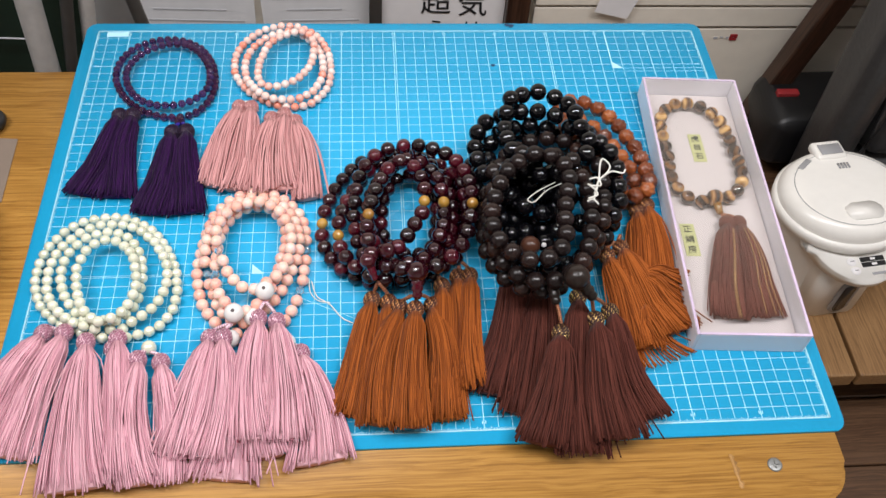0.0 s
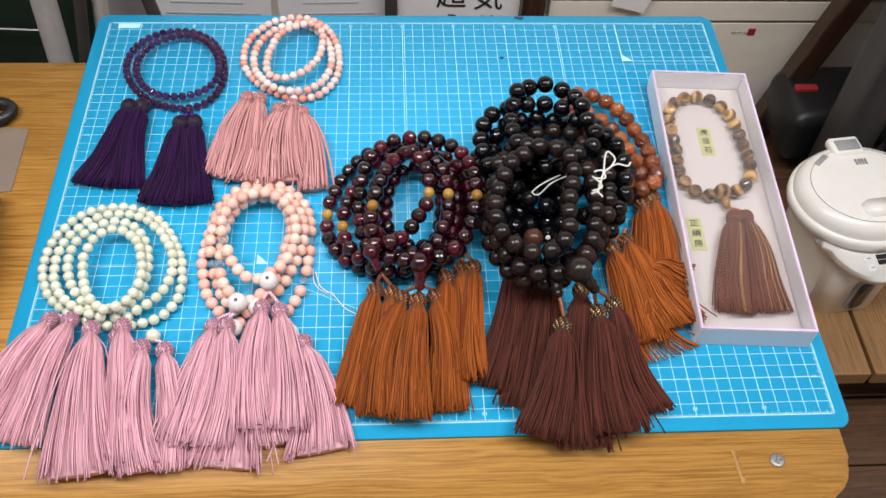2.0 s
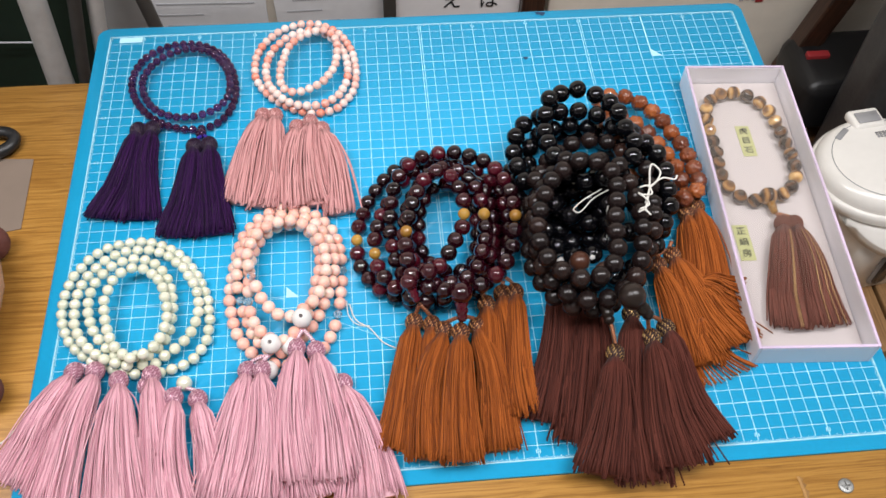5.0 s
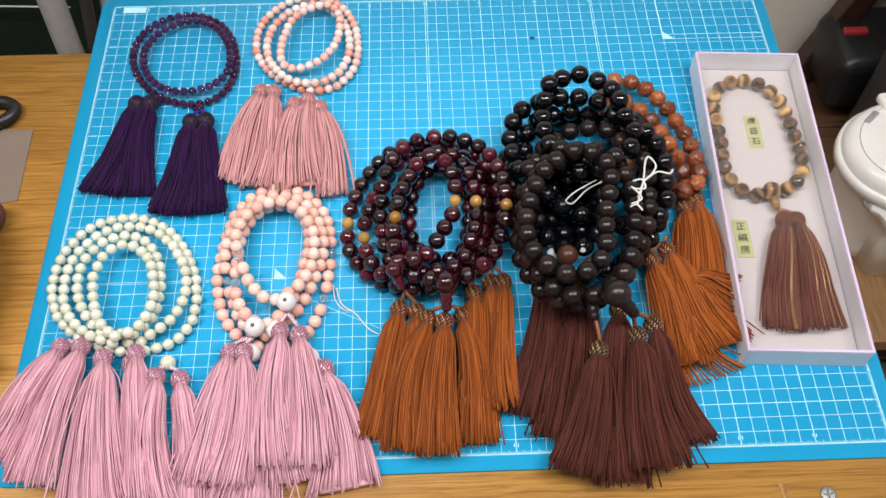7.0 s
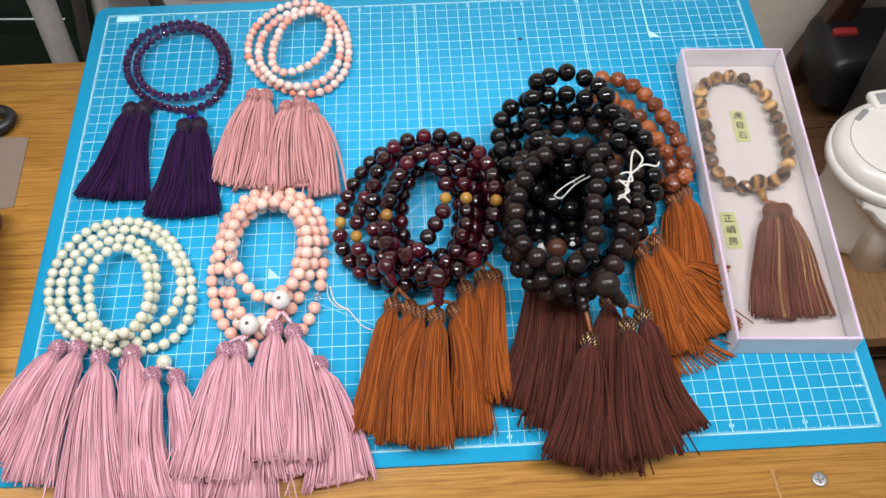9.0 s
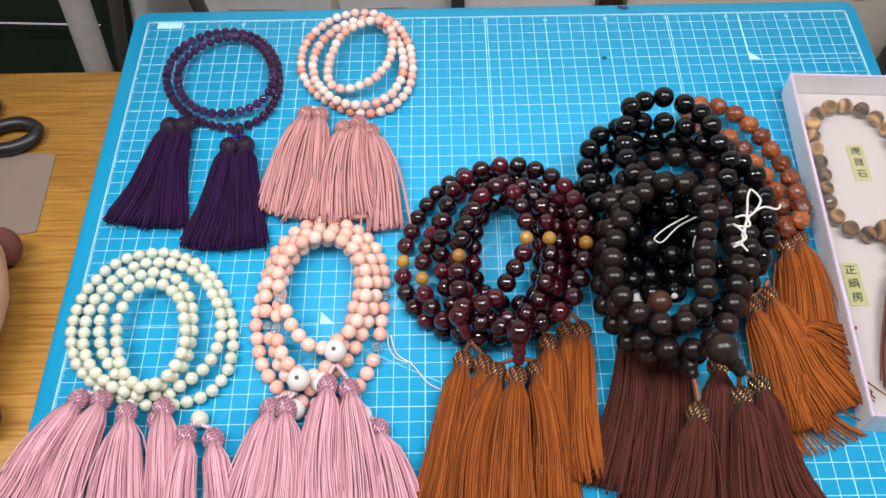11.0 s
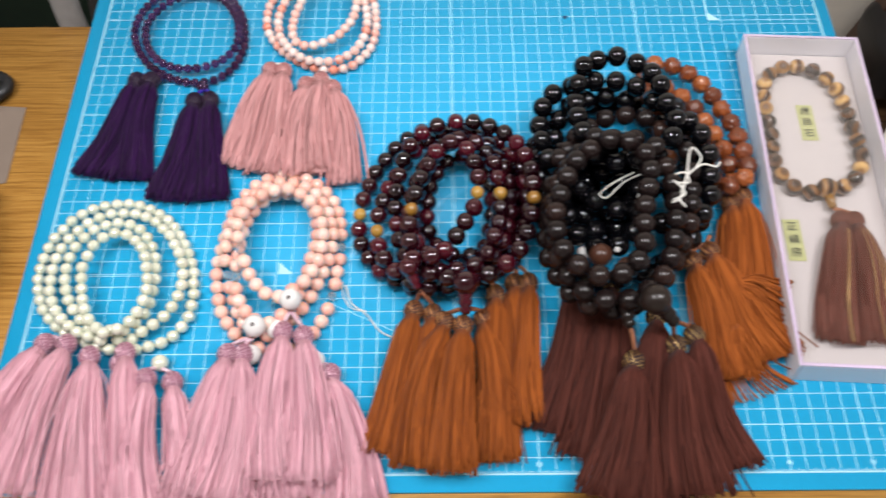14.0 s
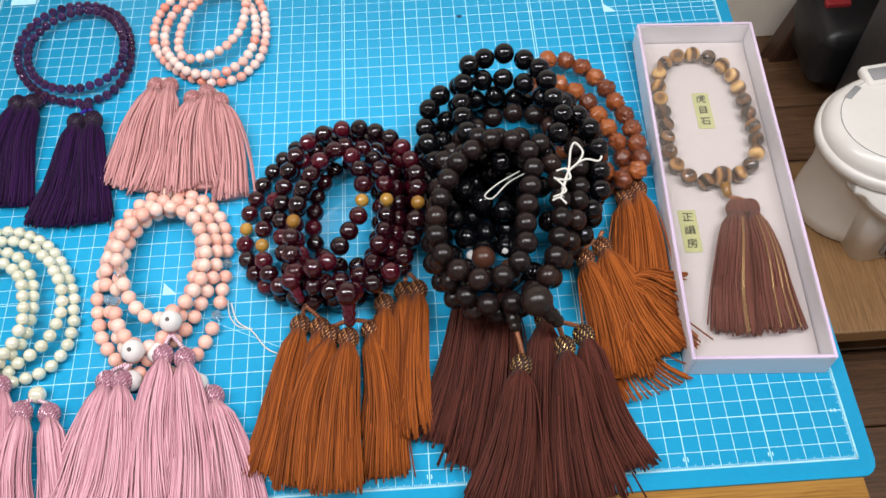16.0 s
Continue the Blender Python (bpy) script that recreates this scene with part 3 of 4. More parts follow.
def tassel(owner, rng, head, end, width, z_head, z_end, thread_m, cap_m, cord_m, tie=None, head_r=0.0056, count=170, thick=0.0054, thread=0.00060, splay=0.0, curve=0.0, strays=3, label="", gold=()):
    hx, hy = head
    ex, ey = end
    length = math.hypot(ex - hx, ey - hy)
    turn = math.atan2(ey - hy, ex - hx) + math.pi / 2
    body, extra = skirt_bm(rng, length, width, head_r, z_head, z_end, int(count * 0.52), thick, thread, splay, curve, strays, gold)
    sk = part("tassel", body, thread_m, owner, label, smooth=True)
    if gold:
        part("gold_thread", extra, M_GOLD, sk, "gold metallic thread")
    sk.matrix_basis = Matrix.Translation((hx, hy, 0)) @ Matrix.Rotation(turn, 4, "Z")
    cap = part("cap", cap_bm(head_r * 1.12, 1.1), cap_m, sk, smooth=True)
    cap.data.materials.append(GLINT[cap_m.name])
    cap.location = (0, head_r * 0.80, z_head + head_r * 1.25)
    if tie:
        m = sk.matrix_basis.inverted()
        a = m @ Vector(tie)
        tied = part("cord", cord_bm(a, (0, head_r * 1.9, z_head + head_r * 1.2), 0.00085, max(2, a.length / 0.0035)), cord_m, sk)
        tied.data.materials.append(CORD_PLY.get(cord_m.name, cord_m))
    return sk


def mala(label, group, at):
    return thing("prayer_beads", label, "prayer beads", group, (0, 0, 0))


def lay(rng, shapes, r, wobble=0.0004):
    return [b for shape in shapes for b in coil(shape, r, rng, wobble)]


def boss(owner, at, toward, r, material):
    """Turned collar of three rings under a large bead."""
    prof = [(0, -0.2)] + [(w, h) for w, h in ((0.55, -0.2), (0.62, 0.1), (0.48, 0.32), (0.56, 0.42), (0.56, 0.6), (0.42, 0.72), (0.48, 0.82), (0.48, 0.98), (0.3, 1.15))] + [(0, 1.15)]
    ob = part("collar", lathe_bm([(w * r, h * 1.5 * r) for w, h in prof], 14), material, owner)
    d = Vector(toward) - Vector(at)
    ob.matrix_basis = Matrix.Translation(Vector(at) + d.normalized() * r * 0.85) @ d.to_track_quat("Z", "Y").to_matrix().to_4x4()
    return ob


rng = random.Random(11)
GROUP = "prayer beads on the mat"

# pearl string
COILS = [
    ((55.2, 22.7, 48.5, 1.9, 0.3, 0.4, 1.5), (136.4, -53.9, 15.6, 1.1, -1.8, -1.1, -1.0), 4.5, 4.5),
    ((55.6, 12.9, 42.6, 0.1, 0.7, -0.2, 0.7), (134.9, -46.5, 10.8, 0.6, 0.1, -0.7, 0.2), 9, 9),
    ((52.8, 8.9, 29.4, 0.8, -1.1, 0.3, 1.1), (132.1, -40.0, 6.8, -0.5, -0.7, -1.8, 0.3), 11, 11),
    ((57.1, 5.2, 22.9, -0.2, -0.6, 0.0, 1.1), (126.3, -36.1, 2.0, -0.3, 0.0, -2.3, -0.1), 14, 14),
]
R_PEARL = 0.0041
pearls = mala("cream pearl prayer beads in four coils with pink tassels", GROUP, None)
places = settle([lay(rng, COILS, R_PEARL)])[0]
string_beads(pearls, bead_mesh("pearl", R_PEARL, PEARL), places, rng)
big = new("guru_bead", bead_mesh("guru_pearl", 0.0056, PEARL))
big.parent, big.location = pearls, (0.0935, 0.0715, 0.0056)
TP = [
    ((0.017, 0.080), (-0.017, 0.006), 0.034, 0.002, 0.000, (0.028, 0.088, 0.006)),
    ((0.070, 0.066), (0.092, -0.034), 0.022, 0.000, -0.002, (0.068, 0.078, 0.006)),
    ((0.073, 0.072), (0.091, -0.030), 0.026, 0.004, 0.001, (0.072, 0.080, 0.006)),
    ((0.033, 0.078), (0.016, -0.015), 0.036, 0.004, 0.002, (0.030, 0.088, 0.006)),
    ((0.105, 0.053), (0.121, -0.034), 0.023, 0.001, -0.002, (0.094, 0.068, 0.006)),
    ((0.089, 0.054), (0.100, -0.036), 0.030, 0.004, 0.000, (0.093, 0.068, 0.006)),
    ((0.052, 0.068), (0.063, -0.040), 0.050, 0.007, 0.003, (0.052, 0.080, 0.006)),
]
for head, end, w, zh, ze, tie in TP:
    tassel(pearls, rng, head, end, w * 0.92, zh, ze, T_PINK, C_PINK, C_PINK, tie, count=165, strays=6)

# peach string
COILS = [
    ((162.9, 10.5, 42.4, 0.3, -0.4, 2.9, 1.9), (149.1, -63.8, 15.8, -0.1, -0.0, -2.8, 1.9), 4.8, 4.8),
    ((161.6, -1.0, 36.2, -1.0, -2.7, 0.1, 1.0), (150.1, -55.4, 1.3, -0.8, 0.6, -3.7, 0.6), 9.5, 9.5),
    ((160.5, -3.1, 27.6, 0.1, -1.8, 0.2, 2.3), (147.1, -48.6, -1.4, -0.7, 0.1, -3.3, -0.1), 13, 13),
    ((164.5, 5.6, 28.7, -0.2, -1.3, -0.0, 0.9), (154.8, -39.5, 4.6, -0.8, -0.0, -2.1, 0.5), 17, 17),
]
R_PEACH = 0.0047
peach = mala("peach coral prayer beads in coils with white beads and pink tassels", GROUP, None)
places = settle([lay(rng, COILS, R_PEACH)])[0]
clear_at = [min(range(len(places)), key=lambda k: math.dist(places[k][:2], q)) for q in ((0.139, 0.149), (0.144, 0.150), (0.127, 0.132), (0.133, 0.130), (0.196, 0.124), (0.206, 0.155))]
string_beads(peach, bead_mesh("peach_bead", R_PEACH, PEACH), [q for k, q in enumerate(places) if k not in clear_at], rng)
clear_mesh = bead_mesh("clear_bead", 0.0033, CLEARBEAD)
for k in sorted(set(clear_at)):
    ob = new("clear_bead", clear_mesh)
    ob.parent, ob.location = peach, places[k]
WB = [(0.175, 0.109, 0.020, 0.0072), (0.154, 0.090, 0.020, 0.0072), (0.166, 0.092, 0.0115, 0.0065), (0.151, 0.076, 0.0075, 0.0068), (0.192, 0.072, 0.0068, 0.0062)]
wb_mesh = bead_mesh("white_bead", 1.0, M_WHITEBEAD, seg=20, rings=12)
for x, y, z, r in WB:
    ob = new("white_bead", wb_mesh)
    ob.parent, ob.location, ob.scale = peach, (x, y, z), (r, r, r)
    if z > 0.015:
        hole = part("drill_hole", lathe_bm([(0, 0.03), (0.16, 0.02), (0.22, -0.04)], 12), M_HOLE, ob)
        hole.matrix_basis = pose(0, -0.30, 0.945, 17, 0, 0)
TP = [
    ((0.163, 0.057), (0.152, -0.034), 0.048, 0.000, -0.002, (0.158, 0.072, 0.006)),
    ((0.174, 0.056), (0.183, -0.019), 0.028, 0.000, -0.001, (0.172, 0.072, 0.006)),
    ((0.203, 0.058), (0.217, -0.025), 0.046, 0.000, -0.001, (0.194, 0.070, 0.006)),
    ((0.136, 0.071), (0.122, -0.017), 0.030, 0.003, 0.002, (0.150, 0.083, 0.016)),
    ((0.147, 0.069), (0.144, -0.021), 0.034, 0.006, 0.004, (0.152, 0.083, 0.016)),
    ((0.171, 0.084), (0.171, -0.010), 0.032, 0.007, 0.005, (0.175, 0.101, 0.017)),
    ((0.185, 0.081), (0.197, -0.010), 0.032, 0.007, 0.005, (0.176, 0.101, 0.017)),
]
for head, end, w, zh, ze, tie in TP:
    tassel(peach, rng, head, end, w, zh, ze, T_PINK, C_PINK, C_PINK, tie, count=155, strays=5)

# amethyst string
COILS = [
    ((72.7, 16.0, 42.8, 1.2, -0.9, 0.4, 1.4), (361.0, -50.2, 11.6, -0.5, -1.0, -1.2, -0.2), 3.6, 3.6),
    ((75.3, 1.9, 37.9, 0.6, 0.8, -0.8, 0.5), (359.5, -40.9, 0.1, 0.7, -0.3, -0.5, 0.2), 8, 8),
]
R_AME = 0.0035
ame = mala("translucent purple amethyst prayer beads with dark purple tassels", GROUP, None)
places = settle([lay(rng, COILS, R_AME, 0.0002)])[0]
string_beads(ame, bead_mesh("amethyst_bead", R_AME, AMETHYST, seg=24, rings=16), places, rng)
for x, y, z in ((0.090, 0.302, 0.0052), (0.054, 0.312, 0.0052)):
    ob = new("guru_bead", bead_mesh("guru_amethyst", 0.0048, AMETHYST, seg=18, rings=11))
    ob.parent, ob.location = ame, (x, y, z)
for head, end, w, zh, ze, tie in (
    ((0.038, 0.302), (0.017, 0.217), 0.032, 0.001, 0.000, (0.054, 0.312, 0.006)),
    ((0.050, 0.302), (0.050, 0.213), 0.038, 0.001, 0.000, (0.055, 0.312, 0.006)),
    ((0.086, 0.280), (0.077, 0.194), 0.036, 0.002, 0.001, (0.091, 0.300, 0.005)),
    ((0.099, 0.281), (0.107, 0.194), 0.036, 0.002, 0.001, (0.092, 0.300, 0.005)),
):
    tassel(ame, rng, head, end, w * 0.8, zh, ze, T_PURPLE, C_PURPLE, CORD_BLUE, tie, head_r=0.0058, count=210, thick=0.0042, strays=1)

# mottled coral string
COILS = [
    ((178.0, 13.8, 43.5, 1.9, -0.8, 0.7, 1.0), (376.4, -53.1, 12.5, -0.4, -1.6, -1.7, 0.3), 3.9, 3.9),
    ((178.9, -2.2, 36.5, 0.8, 0.8, -0.6, 1.1), (370.6, -46.2, -2.8, 0.2, -0.4, -1.6, -0.1), 8.5, 8.5),
    ((179.9, -6.3, 25.3, -0.7, -0.1, -0.2, 1.8), (375.3, -35.8, 1.4, 0.2, 0.3, -1.3, 1.3), 12, 12),
]
R_COR = 0.0038
cor = mala("white and orange mottled coral prayer beads with rose tassels", GROUP, None)
places = settle([lay(rng, COILS, R_COR)])[0]
string_beads(cor, bead_mesh("coral_bead", R_COR, MIXCORAL), places, rng)
for head, end, w, zh, ze, tie in (
    ((0.140, 0.312), (0.124, 0.222), 0.026, 0.001, 0.000, (0.151, 0.325, 0.005)),
    ((0.151, 0.311), (0.143, 0.217), 0.028, 0.001, 0.000, (0.152, 0.325, 0.005)),
    ((0.169, 0.297), (0.161, 0.214), 0.028, 0.001, 0.000, (0.182, 0.312, 0.005)),
    ((0.191, 0.293), (0.203, 0.207), 0.026, 0.001, 0.000, (0.184, 0.312, 0.005)),
    ((0.181, 0.299), (0.181, 0.215), 0.034, 0.004, 0.002, (0.183, 0.312, 0.005)),
):
    tassel(cor, rng, head, end, w * 0.94, zh, ze, T_ROSE, C_ROSE, M_WHITECORD, tie, count=118, strays=7, thread=0.00085)

# the dark pile: seeds, onyx, garnet and ebony lie over one another
R_SEED, R_ONYX, R_GAR, R_EBO = 0.0066, 0.0074, 0.0062, 0.0069
SEED_COILS = [
    ((458.0, 16.2, 25.9, -2.0, -1.7, -0.1, 3.1), (256.9, -54.1, 1.1, -1.2, -0.2, -4.5, -0.7), 14, 14),
    ((453.8, 16.5, 17.4, -0.2, -0.4, 1.3, 2.1), (245.8, -41.4, 4.6, -0.3, -0.1, -3.6, 0.2), 12, 12),
]
ONYX_LOW = [
    ((394.2, -7.1, 57.7, -1.7, -2.1, -1.9, 3.0), (205.2, -73.1, -6.7, -1.1, 0.6, -1.8, 0.6), 8, 8),
    ((393.5, -8.6, 58.4, -1.6, -2.1, -2.2, 2.2), (197.8, -72.4, -8.9, -1.5, 0.3, -1.6, 0.9), 22, 22),
    ((385.8, -2.4, 22.7, -0.2, -0.8, -0.1, 1.6), (195.0, -33.3, -1.1, -0.4, 0.2, -1.4, 0.0), 12, 14),
    ((385.7, -3.6, 10.8, 0.2, -0.3, -0.5, 0.6), (194.5, -15.7, -3.5, -0.3, -0.2, -0.5, -0.1), 8, 10),
]
ONYX_HIGH = [
    ((398.5, 32.9, 45.7, 0.2, -1.2, 0.9, 1.3), (214.0, -54.2, 21.4, -1.2, -0.1, -2.7, -1.2), 36, 36),
    ((398.0, -7.4, 33.3, -0.9, 2.2, -2.5, 0.8), (242.4, -44.7, -11.6, 1.2, 1.4, -1.7, -0.8), 46, 46),
    ((381.3, -6.8, 25.5, -0.1, -0.4, -0.8, 2.0), (180.9, -37.4, -7.3, -0.4, -0.0, -1.3, -0.8), 26, 30),
    ((385.5, 0.0, 21.0, -0.2, -0.2, 0.5, 0.9), (185.7, -27.4, 4.1, -0.2, 0.2, -0.7, 0.9), 20, 20),
    ((400.8, 27.7, 35.8, 1.0, -2.4, -0.4, 1.1), (225.6, -38.3, 15.7, -1.2, -2.8, -2.2, -1.2), 26, 30),
]
GARNET_LOW = [
    ((273.1, -17.1, 55.3, 0.1, 2.0, -0.5, 2.1), (190.2, -66.7, -15.5, 1.5, -0.3, -1.4, -0.7), 6, 8),
    ((274.8, -8.8, 45.6, -0.1, 2.5, -0.1, 2.2), (182.6, -62.0, -4.6, 1.4, -0.4, -2.7, 0.3), 15, 17),
    ((286.5, 1.4, 48.7, -1.1, 0.3, 0.4, 2.3), (181.8, -63.5, -1.1, -0.0, 0.6, -1.8, -0.9), 18, 40),
    ((321.7, -1.7, 9.5, -1.7, 0.0, -0.2, 1.4), (186.6, -33.0, 0.7, 0.1, 0.2, -3.2, 0.2), 12, 14),
    ((286.0, 0.8, 25.2, 0.9, 0.7, 0.6, 2.1), (184.8, -39.6, 3.3, 0.2, -0.3, -1.9, 0.6), 14, 14),
]
GARNET_HIGH = [
    ((283.0, -4.2, 31.7, 0.8, 0.9, -0.1, 1.7), (178.5, -51.5, -2.4, 0.3, -0.5, -3.5, -0.1), 26, 26),
    ((272.8, -13.2, 19.2, -1.1, -1.4, -0.9, 0.6), (174.2, -43.7, -8.6, -0.0, 0.7, -3.8, -1.2), 34, 34),
]
EBONY_COILS = [
    ((388.9, -14.6, 48.5, -0.3, -0.5, 0.4, 3.2), (166.7, -72.0, -5.1, -0.1, 0.2, -4.3, 0.3), 37, 40),
    ((382.7, -3.2, 41.7, 0.5, -0.3, 0.8, 2.6), (150.4, -58.8, 2.4, -0.2, -0.3, -2.6, 0.9), 50, 53),
    ((375.8, -9.3, 30.1, 3.2, 0.4, 0.1, 3.5), (150.9, -48.2, -3.0, -0.4, -1.0, -2.5, 0.1), 62, 64),
]
seed_s, onyx_s = lay(rng, SEED_COILS, R_SEED), lay(rng, ONYX_LOW, R_ONYX) + lay(rng, ONYX_HIGH, R_ONYX)
gar_s, gar2_s, ebo_s = lay(rng, GARNET_LOW, R_GAR), lay(rng, GARNET_HIGH, R_GAR), lay(rng, EBONY_COILS, R_EBO)
seed_p, onyx_p, gar_p, gar2_p, ebo_p = settle([seed_s, onyx_s, gar_s, gar2_s, ebo_s])

seeds = mala("carved red-brown seed prayer beads with burnt orange tassels", GROUP, None)
string_beads(seeds, bead_mesh("seed_bead", R_SEED, SEED, rough=0.28, seg=26, rings=18), seed_p, rng)
onyx = mala("glossy black onyx prayer beads heaped in coils", GROUP, None)
string_beads(onyx, bead_mesh("onyx_bead", R_ONYX, ONYX, seg=18, rings=12), onyx_p, rng)
garnet = mala("dark red garnet prayer beads with yellow spacers and orange tassels", GROUP, None)
garnet_mesh = bead_mesh("garnet_bead", R_GAR, GARNET, seg=18, rings=12)
GOLD_AT = ((0.2144, 0.1769, 0.010), (0.2265, 0.158, 0.016), (0.2504, 0.1713, 0.034), (0.2986, 0.1864, 0.034), (0.3136, 0.1842, 0.026), (0.3341, 0.165, 0.040))
gold_mesh = bead_mesh("yellow_bead", 0.0046, M_GOLDBEAD, seg=16, rings=10)


def garnet_beads(owner, spots):
    every = np.concatenate([gar_p, gar2_p])
    picks = [tuple(min(every, key=lambda q: math.dist(q, g))) for g in GOLD_AT]
    for p in spots:
        gold = tuple(p) in picks
        ob = new("spacer_bead" if gold else "bead", gold_mesh if gold else garnet_mesh)
        ob.parent, ob.location, ob.rotation_euler = owner, p, (rng.uniform(0, 6), rng.uniform(0, 6), rng.uniform(0, 6))


garnet_beads(garnet, gar_p)
garnet_top = mala("dark red garnet prayer beads lying over another string", GROUP, None)
garnet_beads(garnet_top, gar2_p)
for x, y, z, r, to in ((0.287, 0.110, 0.038, 0.0078, (0.287, 0.090, 0.020)), (0.2513, 0.124, 0.034, 0.0062, (0.262, 0.106, 0.012))):
    ob = new("guru_bead", bead_mesh("guru_garnet", r, GARNET, seg=22, rings=14))
    ob.parent, ob.location = garnet_top, (x, y, z)
    boss(garnet_top, (x, y, z), to, r, GARNET)
ebony = mala("matt dark ebony prayer beads heaped, with brown tassels", GROUP, None)
string_beads(ebony, bead_mesh("ebony_bead", R_EBO, EBONY, seg=18, rings=12), ebo_p, rng)
for x, y, z, r, m in ((0.3975, 0.083, 0.064, 0.0092, EBONY_DARK), (0.3703, 0.1203, 0.053, 0.0072, EBONY_RED), (0.3861, 0.1115, 0.052, 0.0070, EBONY_RED)):
    ob = new("guru_bead", bead_mesh("guru_ebony", r, m, seg=22, rings=14))
    ob.parent, ob.location = ebony, (x, y, z)
boss(ebony, (0.3975, 0.083, 0.064), (0.415, 0.072, 0.045), 0.0085, EBONY_DARK)
boss(ebony, (0.383, 0.094, 0.048), (0.387, 0.070, 0.036), 0.0075, EBONY_DARK)
for x, y, z in ((0.3868, 0.140, 0.030), (0.3660, 0.142, 0.020)):
    ob = new("white_bead", bead_mesh("onyx_white_bead", 0.0046, M_WHITEBEAD, seg=18, rings=11))
    ob.parent, ob.location = onyx, (x, y, z)

for head, end, w, zh, ze, tie in (
    ((0.320, 0.122), (0.313, 0.029), 0.022, 0.000, 0.000, (0.322, 0.135, 0.010)),
    ((0.307, 0.113), (0.300, 0.028), 0.026, 0.001, 0.000, (0.305, 0.125, 0.010)),
    ((0.329, 0.120), (0.325, 0.027), 0.028, 0.004, 0.002, (0.324, 0.137, 0.012)),
    ((0.253, 0.102), (0.234, 0.008), 0.034, 0.001, 0.001, (0.2585, 0.114, 0.020)),
    ((0.266, 0.099), (0.256, 0.003), 0.026, 0.001, 0.001, (0.2585, 0.114, 0.020)),
    ((0.299, 0.094), (0.305, 0.002), 0.038, 0.003, 0.001, (0.287, 0.098, 0.027)),
    ((0.273, 0.091), (0.252, -0.001), 0.034, 0.006, 0.004, (0.287, 0.098, 0.027)),
    ((0.285, 0.085), (0.276, -0.006), 0.038, 0.012, 0.009, (0.287, 0.098, 0.027)),
):
    tassel(garnet, rng, head, end, w * 0.74, zh, ze, T_ORANGE, C_ORANGE, C_ORANGE, tie, count=190, strays=2)
for head, end, w, zh, ze, tie in (
    ((0.473, 0.183), (0.460, 0.088), 0.034, 0.002, 0.001, (0.473, 0.196, 0.010)),
    ((0.483, 0.189), (0.474, 0.078), 0.030, 0.002, 0.001, (0.480, 0.202, 0.010)),
    ((0.452, 0.141), (0.474, 0.064), 0.052, 0.008, 0.005, (0.452, 0.156, 0.018)),
    ((0.439, 0.133), (0.450, 0.052), 0.036, 0.008, 0.004, (0.446, 0.150, 0.018)),
):
    tassel(seeds, rng, head, end, w, zh, ze, T_ORANGE, C_ORANGE, C_ORANGE, tie, count=230, strays=4)
for owner, at, turn, length, width, z0, z1, count, m in (
    (seeds, (0.460, 0.117), 62, 0.036, 0.050, 0.012, 0.009, 60, T_ORANGE),
    (seeds, (0.458, 0.090), 18, 0.046, 0.044, 0.010, 0.002, 40, T_ORANGE),
):
    body, extra = skirt_bm(rng, length, width, 0.003, z0, z1, count, 0.002, 0.0006, strays=6, core=False)
    extra.free()
    ob = tagged(part("cord_fan", body, m, owner, "fanned out orange cords"), kind="stuff")
    ob.matrix_basis = pose(at[0], at[1], 0, 0, 0, turn)
for head, end, w, zh, ze, tie in (
    ((0.362, 0.124), (0.340, 0.019), 0.046, 0.000, 0.001, None),
    ((0.384, 0.120), (0.360, 0.002), 0.054, 0.001, 0.001, None),
    ((0.405, 0.086), (0.393, -0.027), 0.044, 0.020, 0.002, (0.404, 0.098, 0.034)),
    ((0.4285, 0.073), (0.448, -0.003), 0.036, 0.020, 0.003, (0.410, 0.076, 0.050)),
    ((0.387, 0.056), (0.366, -0.022), 0.042, 0.020, 0.008, (0.386, 0.078, 0.040)),
    ((0.415, 0.065), (0.419, -0.021), 0.046, 0.022, 0.010, (0.409, 0.076, 0.050)),
):
    tassel(ebony, rng, head, end, w * 0.84, zh, ze, T_BROWN, C_BROWN, C_BROWN, tie, count=220, strays=3)

# ---- boxed tiger eye string ----
BOX = pose(0.5413, 0.1955, 0.0, 0, 0, -3.2)
BW, BL, BH, WALLT = 0.0865, 0.278, 0.0215, 0.0022
case = thing("gift_box", "pearly white card box with lilac foil rim and clear lid", "box")
case.matrix_basis = BOX
part("base", box_bm(-BW / 2 + 0.003, -BL / 2 + 0.003, 0.0003, BW / 2 - 0.003, BL / 2 - 0.003, 0.004), M_BOXIN, case, "cream lining", False)
for n, (x0, y0, x1, y1) in enumerate(((-BW / 2, -BL / 2, -BW / 2 + WALLT, BL / 2), (BW / 2 - WALLT, -BL / 2, BW / 2, BL / 2), (-BW / 2 + WALLT, -BL / 2, BW / 2 - WALLT, -BL / 2 + WALLT), (-BW / 2 + WALLT, BL / 2 - WALLT, BW / 2 - WALLT, BL / 2))):
    part("side_wall", box_bm(x0, y0, 0.0003, x1, y1, BH, 0.0004, 1), M_BOXOUT, case, smooth=False)
    part("foil_edge", box_bm(x0, y0, BH + 0.0002, x1, y1, BH + 0.0012, 0.0003, 1), M_BOXEDGE, case, "lilac iridescent foil edge", False)
bm = prism_bm(round_rect(-BW / 2 + 0.0005, -BL / 2 + 0.0005, BW / 2 - 0.0005, BL / 2 - 0.0005, 0.002), BH + 0.0014, BH + 0.0020)
M_CLEAR = bpy.data.materials.new("clear_film")
M_CLEAR.use_nodes = True
nt = M_CLEAR.node_tree
nt.nodes.clear()
